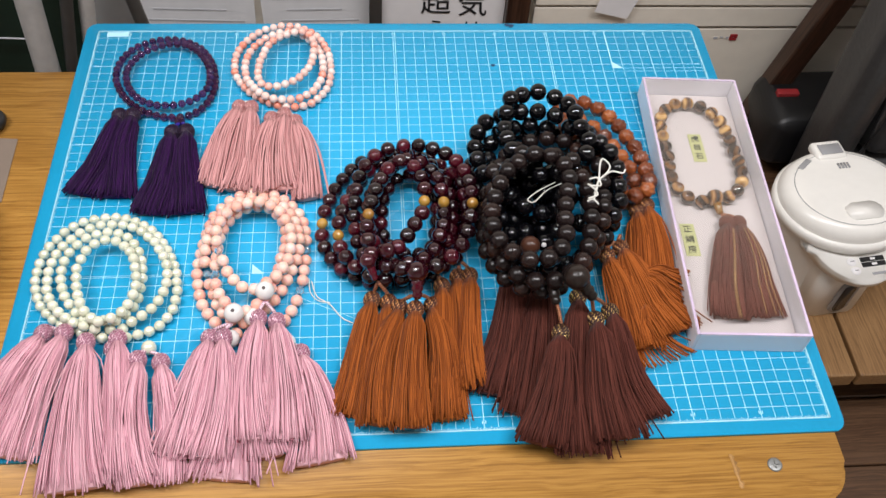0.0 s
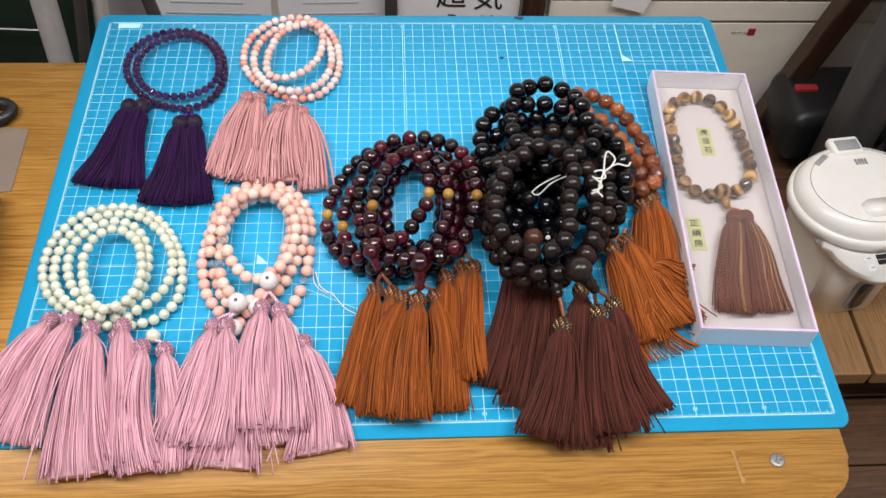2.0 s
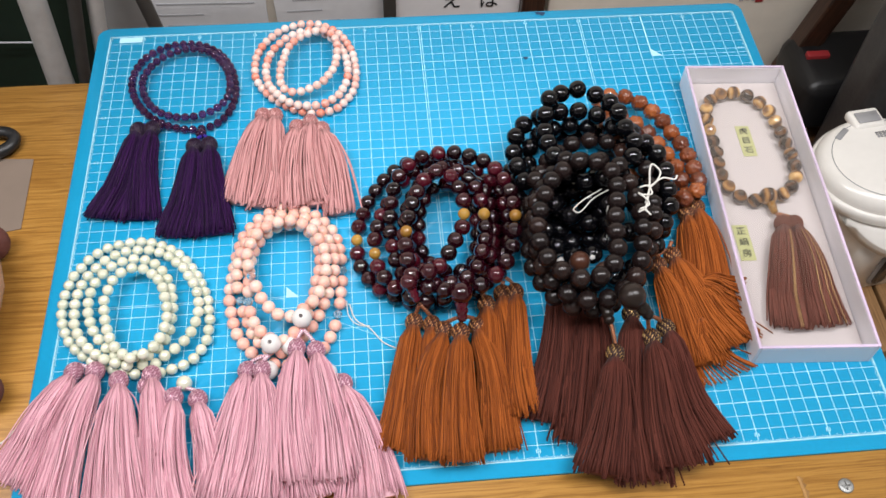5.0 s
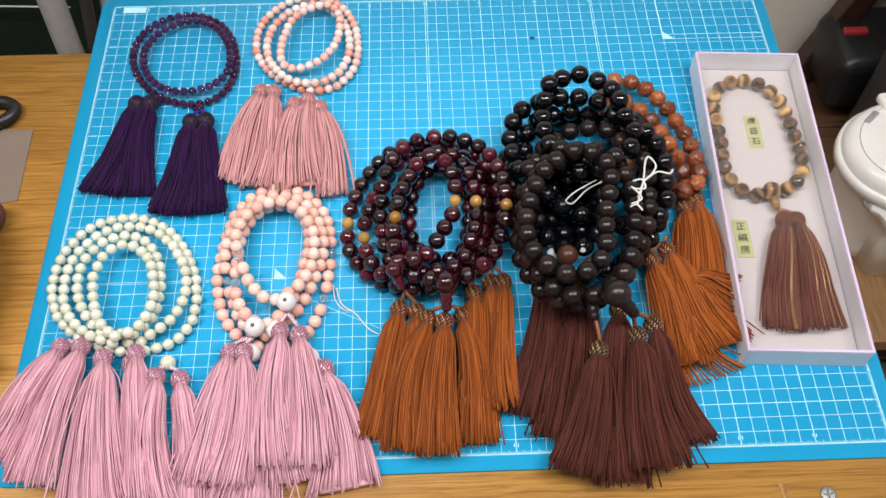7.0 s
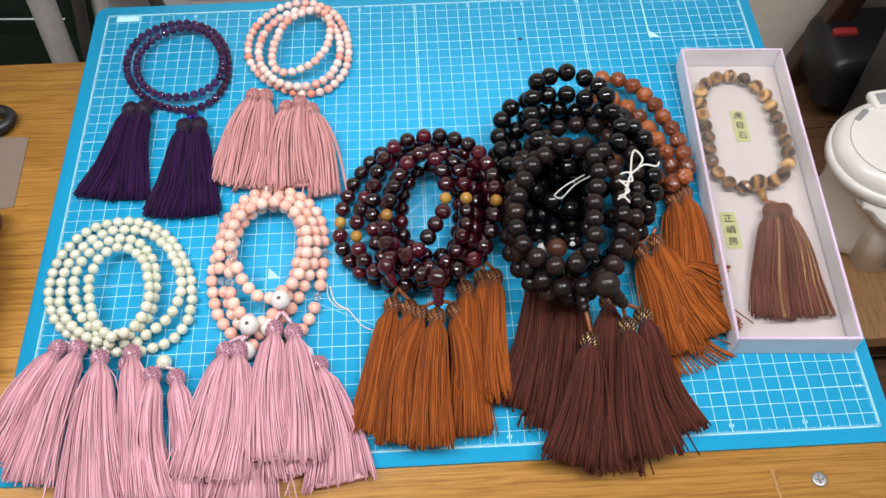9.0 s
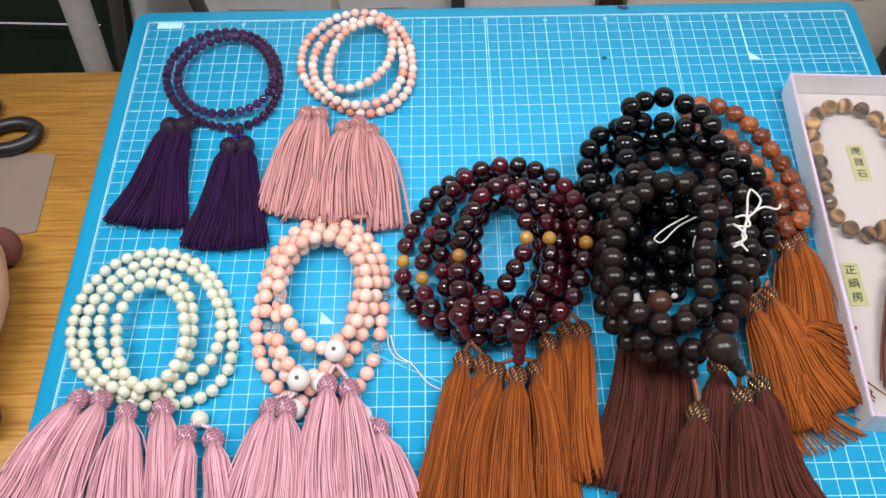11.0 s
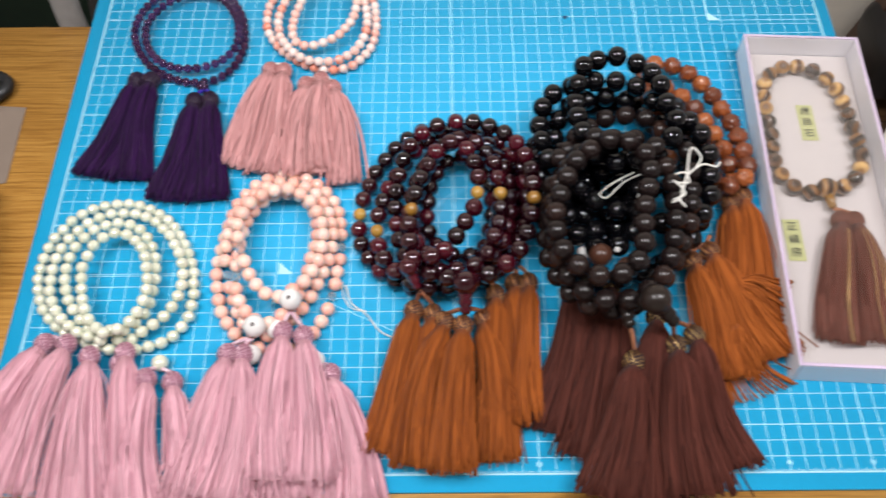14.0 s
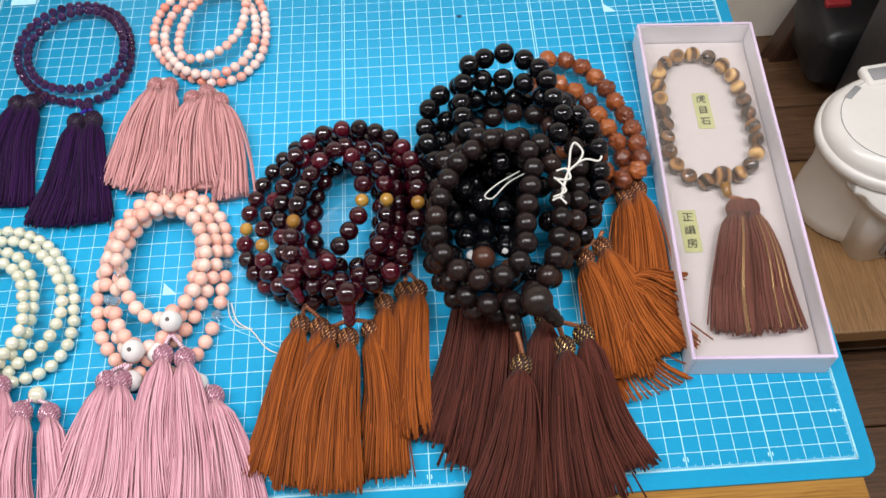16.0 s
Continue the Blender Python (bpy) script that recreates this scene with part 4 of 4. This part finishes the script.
out, mixn = nt.nodes.new("ShaderNodeOutputMaterial"), nt.nodes.new("ShaderNodeMixShader")
tr, gl = nt.nodes.new("ShaderNodeBsdfTransparent"), nt.nodes.new("ShaderNodeBsdfGlossy")
gl.inputs["Roughness"].default_value, mixn.inputs[0].default_value = 0.12, 0.08
nt.links.new(tr.outputs[0], mixn.inputs[1]), nt.links.new(gl.outputs[0], mixn.inputs[2]), nt.links.new(mixn.outputs[0], out.inputs[0])
lid = part("clear_lid", bm, M_CLEAR, case, "clear plastic lid", False)
lid.visible_shadow = False

tiger = mala("banded tiger eye prayer beads with maroon tassels, boxed", GROUP, None)
R_TIG = 0.0059
TIGER_COIL = ((542.2, -9.2, 33.8, -1.8, 0.4, -3.3, 3.5), (254.1, -55.4, -11.9, 0.8, 0.8, -2.1, -1.1), 10.1, 10.1)
ring = coil(TIGER_COIL, R_TIG, rng, 0.0003)
string_beads(tiger, bead_mesh("tiger_eye_bead", R_TIG, TIGER, seg=20, rings=12), [(x, y, 0.0042 + R_TIG) for x, y, *_ in ring], rng)
ob = new("guru_bead", bead_mesh("guru_tiger_eye", 0.0074, TIGER, seg=22, rings=14))
ob.parent, ob.location = tiger, (0.5421, 0.1985, 0.0118)
boss(tiger, (0.5421, 0.1985, 0.0118), (0.5441, 0.177, 0.009), 0.0062, M_GOLDBEAD)
for head, end, w, zh, ze, tie in (
    ((0.5445, 0.167), (0.524, 0.079), 0.036, 0.0045, 0.0045, (0.5445, 0.183, 0.009)),
    ((0.5545, 0.166), (0.552, 0.079), 0.040, 0.0048, 0.0046, (0.5445, 0.183, 0.009)),
):
    tassel(tiger, rng, head, end, w * 0.80, zh, ze, T_MAROON, T_MAROON, C_BROWN, tie, head_r=0.0056, count=230, thick=0.0036, strays=4, gold=(0.42, 0.52) if end[0] < 0.54 else (-0.05, 0.42, 0.75))

body, extra = skirt_bm(rng, 0.036, 0.014, 0.002, 0.006, 0.0046, 7, 0.0008, 0.0005, strays=0, core=False)
extra.free()
ob = tagged(part("cord_fan", body, T_MAROON, tiger, "few loose maroon cords"), kind="stuff")
ob.matrix_basis = pose(0.535, 0.122, 0, 0, 0, -26)


def text_bm(body, size, thick=0.0002):
    cu = bpy.data.curves.new("writing", "FONT")
    cu.body, cu.size, cu.extrude, cu.align_x, cu.align_y = body, size, thick, "CENTER", "CENTER"
    ob = bpy.data.objects.new("writing", cu)
    me = bpy.data.meshes.new_from_object(ob)
    bm = bmesh.new()
    bm.from_mesh(me)
    bpy.data.objects.remove(ob)
    bpy.data.curves.remove(cu)
    return bm


for cx, cy, chars in ((0.5448, 0.2634, "虎目石"), (0.5137, 0.1605, "正絹房")):
    slip = thing("paper_slip", "small yellow-green paper slip with black writing", "label", "slips in the box", (cx, cy, 0.0042))
    slip.rotation_euler = (0, 0, radians(-2))
    part("paper", box_bm(-0.0060, -0.0168, 0, 0.0060, 0.0168, 0.0003), M_LABEL, slip, smooth=False)
    for k, ch in enumerate(chars):
        t = part("writing", text_bm(ch, 0.0078), M_BLACKINK, slip, "black printed character", False)
        t.location = (0, 0.0105 - 0.0105 * k, 0.0005)

# ---- left side: scissors, plastic sheet, plush toy ----
sheet = solo("plastic_bag", prism_bm([(-0.130, 0.262), (-0.118, 0.205), (-0.044, 0.219), (-0.046, 0.290), (-0.120, 0.296)], TABLE_Z + 0.0002, TABLE_Z + 0.0008), plain("cloudy_film", (0.19, 0.145, 0.115), 0.3, grain=0.08, scale=40), "cloudy grey plastic bag lying flat on the desk", "bag")
sc = thing("scissors", "black-handled scissors lying on the desk", "scissors", at=(-0.098, 0.296, TABLE_Z))


def ring_handle(cx, cy, rx, ry, turn):
    pts = []
    for k in range(28):
        a = 2 * math.pi * k / 28
        x, y = rx * math.cos(a), ry * math.sin(a)
        pts.append((cx + x * math.cos(turn) - y * math.sin(turn), cy + x * math.sin(turn) + y * math.cos(turn), 0.006))
    return tube_bm(pts, 0.0052, 8, closed=True)


part("handle_loop", ring_handle(0.016, 0.008, 0.020, 0.0125, 0.25), M_BLACKPLASTIC, sc)
part("handle_loop", ring_handle(-0.020, 0.028, 0.021, 0.0125, 0.9), M_BLACKPLASTIC, sc)
part("handle_shank", tube_bm([(0.004, -0.002, 0.006), (-0.006, -0.020, 0.006), (-0.012, -0.040, 0.005)], 0.0065, 8, taper=lambda s: 1 - 0.4 * s), M_BLACKPLASTIC, sc)
part("handle_shank", tube_bm([(-0.030, 0.012, 0.006), (-0.022, -0.012, 0.007), (-0.016, -0.040, 0.006)], 0.0065, 8, taper=lambda s: 1 - 0.4 * s), M_BLACKPLASTIC, sc)
for dx in (-0.006, 0.002):
    b = part("blade", prism_bm([(-0.018 + dx, -0.036), (-0.008 + dx, -0.036), (-0.014 + dx, -0.075), (-0.022 + dx, -0.120), (-0.025 + dx, -0.075)], 0.002 + 0.2 * abs(dx), 0.0035 + 0.2 * abs(dx)), M_STEEL, sc, "steel blade", False)

bm = bmesh.new()


def blob(bm, c, r, seg=20):
    m = Matrix.Translation(c) @ Matrix.Diagonal((*r, 1))
    for v in bmesh.ops.create_uvsphere(bm, u_segments=seg, v_segments=seg // 2 + 2, radius=1, matrix=m)["verts"]:
        v.co += 0.0015 * noise.noise_vector(v.co * 60)


blob(bm, (-0.090, 0.130, 0.030), (0.058, 0.085, 0.033), 28)
blob(bm, (-0.058, 0.196, 0.012), (0.014, 0.014, 0.0145))
blob(bm, (-0.040, 0.074, 0.012), (0.014, 0.015, 0.0145))
me = mesh_of("plush_toy", bm, M_PLUSH)
me.materials.append(M_PLUSHPAW)
for f in me.polygons:
    c = f.center
    if (c.x + 0.058) ** 2 + (c.y - 0.196) ** 2 < 0.0155**2 and c.z < 0.028 or (c.x + 0.040) ** 2 + (c.y - 0.074) ** 2 < 0.0165**2 and c.z < 0.028:
        f.material_index = 1
tagged(new("plush_toy", me), "beige plush toy with brown paws lying on the desk", "toy")

# ---- white threads ----
def thread_thing(name, pts, r, label, material=M_WHITECORD):
    fine = []
    P = [Vector(p) for p in pts]
    for i in range(len(P) - 1):
        p0, p1, p2, p3 = P[max(i - 1, 0)], P[i], P[i + 1], P[min(i + 2, len(P) - 1)]
        for k in range(8):
            t = k / 8
            fine.append(0.5 * (2 * p1 + (p2 - p0) * t + (2 * p0 - 5 * p1 + 4 * p2 - p3) * t * t + (3 * p1 - p0 - 3 * p2 + p3) * t**3))
    fine.append(P[-1])
    return tagged(new(name, mesh_of(name, tube_bm(fine, r, 6), material)), label, "thread")


thread_thing("loose_thread", [(0.208, 0.128, 0.004), (0.212, 0.116, 0.001), (0.222, 0.108, 0.001), (0.232, 0.095, 0.001), (0.246, 0.088, 0.001)], 0.0005, "fine white thread trailing over the mat")
thread_thing("loose_thread", [(0.206, 0.130, 0.005), (0.207, 0.120, 0.001), (0.213, 0.112, 0.001), (0.222, 0.110, 0.001)], 0.0004, "fine white thread looped on the mat")
thread_thing("loose_thread", [(-0.075, 0.020, -0.002), (-0.041, 0.032, -0.002), (-0.022, 0.044, -0.002), (-0.009, 0.065, 0.001), (0.008, 0.084, 0.004)], 0.0006, "pale pink thread trailing off the mat")
KZ, HZ = 0.0735, 0.046
for run_at, z, r, label in (
    (((0.4182, 0.1459), (0.4231, 0.1587), (0.4266, 0.170), (0.4292, 0.1817), (0.4328, 0.1875), (0.4362, 0.1786), (0.4315, 0.1711), (0.4253, 0.1643), (0.4201, 0.1531)), KZ, 0.0007, "white cotton cord knotted on dark beads"),
    (((0.4254, 0.1654), (0.4361, 0.1728), (0.4446, 0.1715), (0.4472, 0.1744)), KZ + 0.001, 0.0007, "white cotton cord end on dark beads"),
    (((0.4181, 0.1656), (0.4243, 0.1666), (0.4258, 0.1597), (0.4188, 0.1587), (0.4166, 0.161), (0.420, 0.1553), (0.4219, 0.1508), (0.414, 0.1459)), KZ + 0.001, 0.0007, "white cotton cord wound round its own knot"),
    (((0.4134, 0.1449), (0.4179, 0.1464), (0.4214, 0.142)), KZ, 0.0007, "short frayed ends of a white cotton cord"),
    (((0.3997, 0.1882), (0.3851, 0.1795), (0.3767, 0.1725), (0.3759, 0.169), (0.3808, 0.169), (0.3918, 0.1793), (0.4056, 0.1881)), HZ, 0.0005, "white cord loop inside the coil of dark beads"),
    (((0.4036, 0.1762), (0.399, 0.1646), (0.3956, 0.1448)), HZ, 0.0004, "thin white thread inside the coil of dark beads"),
):
    thread_thing("white_tie", [(x, y, z + 0.0012 * math.sin(3 * k)) for k, (x, y) in enumerate(run_at)], r, label)

# ---- electric pot on the low platform ----
PLAT_Z = -0.585
platform = thing("low_bench", "low bench of brown wooden planks", "bench")
for k in range(6):
    x = 0.634 + 0.176 * k
    part("plank", box_bm(x, 0.352, PLAT_Z - 0.03, x + 0.170, 0.64, PLAT_Z, 0.003), M_PLAT, platform, smooth=False)
for x in (0.72, 1.60):
    part("bearer", box_bm(x, 0.39, FLOOR_Z - 0.02, x + 0.06, 0.62, PLAT_Z - 0.03), M_PLAT, platform, smooth=False)

pot = thing("electric_pot", "white electric hot-water pot with control panel", "kettle", at=(0.964, 0.564, PLAT_Z))
part("body", lathe_bm([(0, 0), (0.112, 0), (0.118, 0.006), (0.116, 0.03), (0.110, 0.09), (0.114, 0.14), (0.124, 0.18), (0.112, 0.190), (0, 0.190)], 44), M_POT, pot)
part("front_column", prism_bm(round_rect(-0.062, -0.150, 0.062, -0.02, 0.030, 6), 0.0, 0.165, 0.004), M_POT, pot)
band = part("carrying_handle", lathe_bm([(0.118, 0.182), (0.132, 0.180), (0.138, 0.185), (0.139, 0.199), (0.134, 0.205), (0.116, 0.206), (0.116, 0.182)], 56), M_POT, pot)
band.matrix_basis = pose(0, 0, 0.006, 1, 0, 0)
lidp = part("lid", lathe_bm([(0.10, 0.196), (0.130, 0.200), (0.132, 0.208), (0.127, 0.224), (0.118, 0.234), (0.104, 0.239), (0.09, 0.2405), (0, 0.242)], 56), M_POT, pot)
part("lid_seam", tube_bm([(0.106 * math.cos(a), 0.106 * math.sin(a), 0.2385) for a in (2 * math.pi * k / 56 for k in range(56))], 0.0008, 5, closed=True), M_POTGREY, lidp)
part("latch", box_bm(-0.032, 0.085, 0.226, 0.032, 0.138, 0.247, 0.008, 3), M_POT, lidp)
part("latch_button", box_bm(-0.023, 0.094, 0.2472, 0.023, 0.124, 0.2495, 0.001, 1), M_POTGREY, lidp, "grey latch button")
part("lid_grip", prism_bm(round_rect(-0.036, -0.092, 0.036, -0.045, 0.016, 6), 0.238, 0.2435, 0.0025), M_POT, lidp)
ob = part("steam_vent", box_bm(-0.018, -0.006, 0, 0.018, 0.006, 0.0022, 0.001, 1), M_POTGREY, lidp, "grey steam vent")
ob.matrix_basis = pose(-0.062, 0.080, 0.2395, 0, 0, 40)
for k in range(4):
    ob = part("badge_bar", box_bm(-0.002, -0.008, 0, 0.002, 0.008, 0.001), M_POTGREY, lidp)
    ob.location = (0.002 + 0.0065 * k, 0.062, 0.242)
TONGUE = [(0.105 * math.sin(a) * (1.0 if math.cos(a) < 0 else 0.92), -0.085 + (0.115 if math.cos(a) > 0 else 0.06) * -math.cos(a)) for a in (2 * math.pi * k / 40 for k in range(40))]
panel = part("control_panel", prism_bm(TONGUE[::-1], 0.150, 0.174, 0.010), M_POT, pot)
panel.matrix_basis = pose(0, 0.028, 0.028, 9, 0, 0)
for k in range(2):
    part("display", box_bm(-0.014, -0.166 + 0.0125 * k, 0.1742, 0.034, -0.155 + 0.0125 * k, 0.1752), M_BLACKPLASTIC, panel, "dark display strip", False)
    part("display_mark", box_bm(0.006, -0.163 + 0.0125 * k, 0.1753, 0.016, -0.158 + 0.0125 * k, 0.1757), M_PAPERWHITE, panel, smooth=False)
for bx, by in ((-0.032, -0.150), (-0.030, -0.172), (0.046, -0.168)):
    ob = part("button", lathe_bm([(0, 0.1772), (0.008, 0.1768), (0.0095, 0.1742)], 18), M_PAPERWHITE, panel)
    ob.location = (bx, by, 0)
    part("button_mark", box_bm(-0.004, -0.0012, 0.1773, 0.004, 0.0012, 0.1778), M_POTGREY, ob, smooth=False)
part("brand_bar", box_bm(0.000, -0.186, 0.1742, 0.034, -0.180, 0.1748), M_POTGREY, panel, "grey bar of print", False)
ob = part("spout", lathe_bm([(0, 0.128), (0.014, 0.128), (0.018, 0.152), (0, 0.152)], 18), M_POT, pot)
ob.location = (0, -0.145, 0.012)
ob = part("water_gauge", prism_bm(round_rect(-0.020, -0.050, 0.020, 0.050, 0.018), 0, 0.006, 0.002), M_POTGREY, pot, "dark water gauge window")
ob.matrix_basis = pose(0.0, -0.1495, 0.062, 90, 0, 0)
part("gauge_glass", prism_bm(round_rect(-0.013, -0.042, 0.013, 0.042, 0.012), 0.0065, 0.008), M_POTDARK, ob)
pot.rotation_euler, pot.scale = (0, 0, radians(7)), (0.78, 0.67, 0.78)

# ---- behind the desk ----
WY = 1.05
frame_t = thing("framed_calligraphy", "framed white sheet with black brush writing", "picture")
part("sheet", box_bm(0.285, WY - 0.004, -0.70, 0.505, WY, -0.10), M_PAPERWHITE, frame_t, smooth=False)
part("frame_side", box_bm(0.262, WY - 0.02, -0.70, 0.284, WY, -0.10, 0.002), M_DARKSTEEL, frame_t, smooth=False)
part("frame_side", box_bm(0.506, WY - 0.025, -0.70, 0.548, WY, -0.10, 0.003), M_POST, frame_t, smooth=False)
for x, z, ch in ((0.381, -0.436, "超"), (0.447, -0.440, "気"), (0.383, -0.490, "え"), (0.449, -0.492, "は"), (0.385, -0.540, "る"), (0.451, -0.542, "接")):
    t = part("brush_character", text_bm(ch, 0.056 if z > -0.46 else 0.036, 0.0005), M_BLACKINK, frame_t, "black brush character", False)
    t.matrix_basis = pose(x, WY - 0.0052, z, 90, 0, 0)
for n, (x0, x1, z1, tilt) in enumerate(((-0.16, 0.060, -0.10, 1.5), (0.070, 0.262, -0.12, -1.0))):
    ps = thing("notice_sheet", "grey paper notice with faint lines of print on the wall", "paper", "notices", ((x0 + x1) / 2, WY + 0.012, -0.40))
    ps.rotation_euler = (0, radians(tilt), 0)
    h = (x1 - x0) / 2
    part("paper", box_bm(-h, -0.003, -0.22, h, 0.0, 0.26), M_PAPER, ps, smooth=False)
    for k in range(16):
        part("line_of_print", box_bm(-h + 0.02 + 0.012 * (k % 3), -0.0042, -0.18 + 0.024 * k, h - 0.02 - 0.03 * (k % 4), -0.0034, -0.1775 + 0.024 * k), M_TEXT, ps, smooth=False)
for n, (z0, z1) in enumerate(((-0.74, -0.496), (-0.488, -0.444), (-0.437, -0.20))):
    b = solo("wall_board", box_bm(0.56, WY - 0.004 * n, z0, 1.30, WY + 0.018, z1, 0.002), M_WALL, "aged cream painted board", "board", "structure")
note = solo("paper_note", prism_bm([(-0.05, -0.01), (0.012, -0.026), (0.030, 0.03), (-0.04, 0.04)], 0, 0.0008), M_PAPERWHITE, "torn white paper note hanging on the wall", "paper")
note.matrix_basis = pose(0.718, WY - 0.016, -0.434, 90, 0, 0)
mark = solo("red_seal_mark", box_bm(0.946, WY - 0.0022, -0.522, 0.960, WY - 0.0006, -0.508), M_RED, "small red seal mark on the board", "mark")
for k in range(4):
    solo("pencil_mark", box_bm(0.915 + 0.012 * k, WY - 0.0022, -0.518 + 0.002 * (k % 2), 0.922 + 0.011 * k, WY - 0.0006, -0.514), M_TEXT, "dark scribble mark on the board", "mark")
beam = solo("leaning_beam", box_bm(-0.021, -0.02, -0.55, 0.021, 0.02, 0.75, 0.004), M_POST, "dark brown wooden beam leaning by the wall", "beam")
beam.matrix_basis = pose(1.113, 0.985, -0.24, 0, 13, 0)

chair = thing("office_chair", "black leather office chair by the wall", "chair", at=(1.30, 0.80, FLOOR_Z - 0.02))


def cushion(x0, y0, z0, x1, y1, z1, b):
    bm = box_bm(x0, y0, z0, x1, y1, z1, b, 5)
    bmesh.ops.subdivide_edges(bm, edges=bm.edges, cuts=2, use_grid_fill=True)
    for v in bm.verts:
        v.co += 0.007 * noise.noise_vector(v.co * 9) + 0.004 * noise.noise_vector(v.co * 26)
    return bm


part("seat", cushion(-0.30, 0.06, 0.06, 0.28, 0.22, 0.180, 0.03), M_BLACKPLASTIC, chair)
part("edge_roll", cushion(-0.262, -0.06, 0.02, -0.205, 0.05, 1.05, 0.026), M_LEATHER, chair)
part("piping", tube_bm([(-0.200 + 0.004 * math.sin(5 * k), -0.050, 0.04 + 0.06 * k) for k in range(17)], 0.005, 8), M_LEATHER, chair)
for k in range(6):
    part("backrest_roll", cushion(-0.196 + 0.012 * math.sin(2 * k), -0.045, 0.02 + 0.17 * k, 0.16, 0.05, 0.187 + 0.17 * k, 0.034), M_LEATHER, chair)
part("base", lathe_bm([(0, 0), (0.16, 0), (0.16, 0.02), (0.03, 0.04), (0.03, 0.11), (0, 0.11)], 20), M_BLACKPLASTIC, chair)
solo("red_pouch", box_bm(1.020, 0.93, -0.562, 1.062, 0.945, -0.550, 0.003, 3), M_RED, "small red pouch on the chair seat", "pouch")

fold = thing("folding_chair", "grey steel folding chair leaning behind the desk", "chair")
part("leg", tube_bm([(-0.058, 0.470, 0.22), (-0.0725, 0.470, 0.006), (-0.0785, 0.470, -0.083), (-0.10, 0.47, -0.74)], 0.0125, 12), M_STEEL, fold)
part("leg", tube_bm([(-0.010, 0.48, 0.22), (-0.0385, 0.48, 0.006), (-0.0555, 0.48, -0.08), (-0.16, 0.48, -0.74)], 0.0065, 12), M_DARKSTEEL, fold)
part("leg", tube_bm([(-0.004, 0.49, 0.22), (-0.022, 0.49, 0.006), (-0.036, 0.49, -0.08), (-0.06, 0.49, -0.74)], 0.008, 12), M_STEEL, fold)
part("seat_panel", box_bm(-0.045, 0.53, -0.60, 0.012, 0.54, 0.20, 0.004), M_GREYPANEL, fold, smooth=False)
part("brace", tube_bm([(-0.012, 0.515, 0.22), (0.010, 0.515, 0.0), (0.035, 0.515, -0.20), (0.06, 0.515, -0.60)], 0.007, 10), M_DARKSTEEL, fold)
green = solo("green_board", box_bm(-0.75, 0.56, -0.74, -0.045, 0.575, 0.30, 0.002), M_GREEN, "dark green board standing behind the desk", "board")
solo("white_wire", tube_bm([(-0.40, 0.552, -0.10), (-0.20, 0.552, -0.105), (-0.10, 0.552, -0.11)], 0.0010, 6), M_TEXT, "thin pale grey wire along the green board", "wire")

# ---- floor planks ----
bm = box_bm(-0.30, -0.058, -0.02, 0.30, 0.058, 0.0, 0.002, 1)
plank_me = mesh_of("floor_plank", bm, M_FLOOR, False)
for i in range(-5, 6):
    for j in range(-16, 9):
        x, y = 0.30 + 0.604 * i + (0.3 if j % 2 else 0.0), 0.09 + 0.1185 * j
        if X0 + 0.3 < x < X1 - 0.28 and Y0 + 0.06 < y < Y1 - 0.06:
            ob = new("plank", plank_me)
            ob.parent = floor
            ob.location = (x, y, FLOOR_Z)
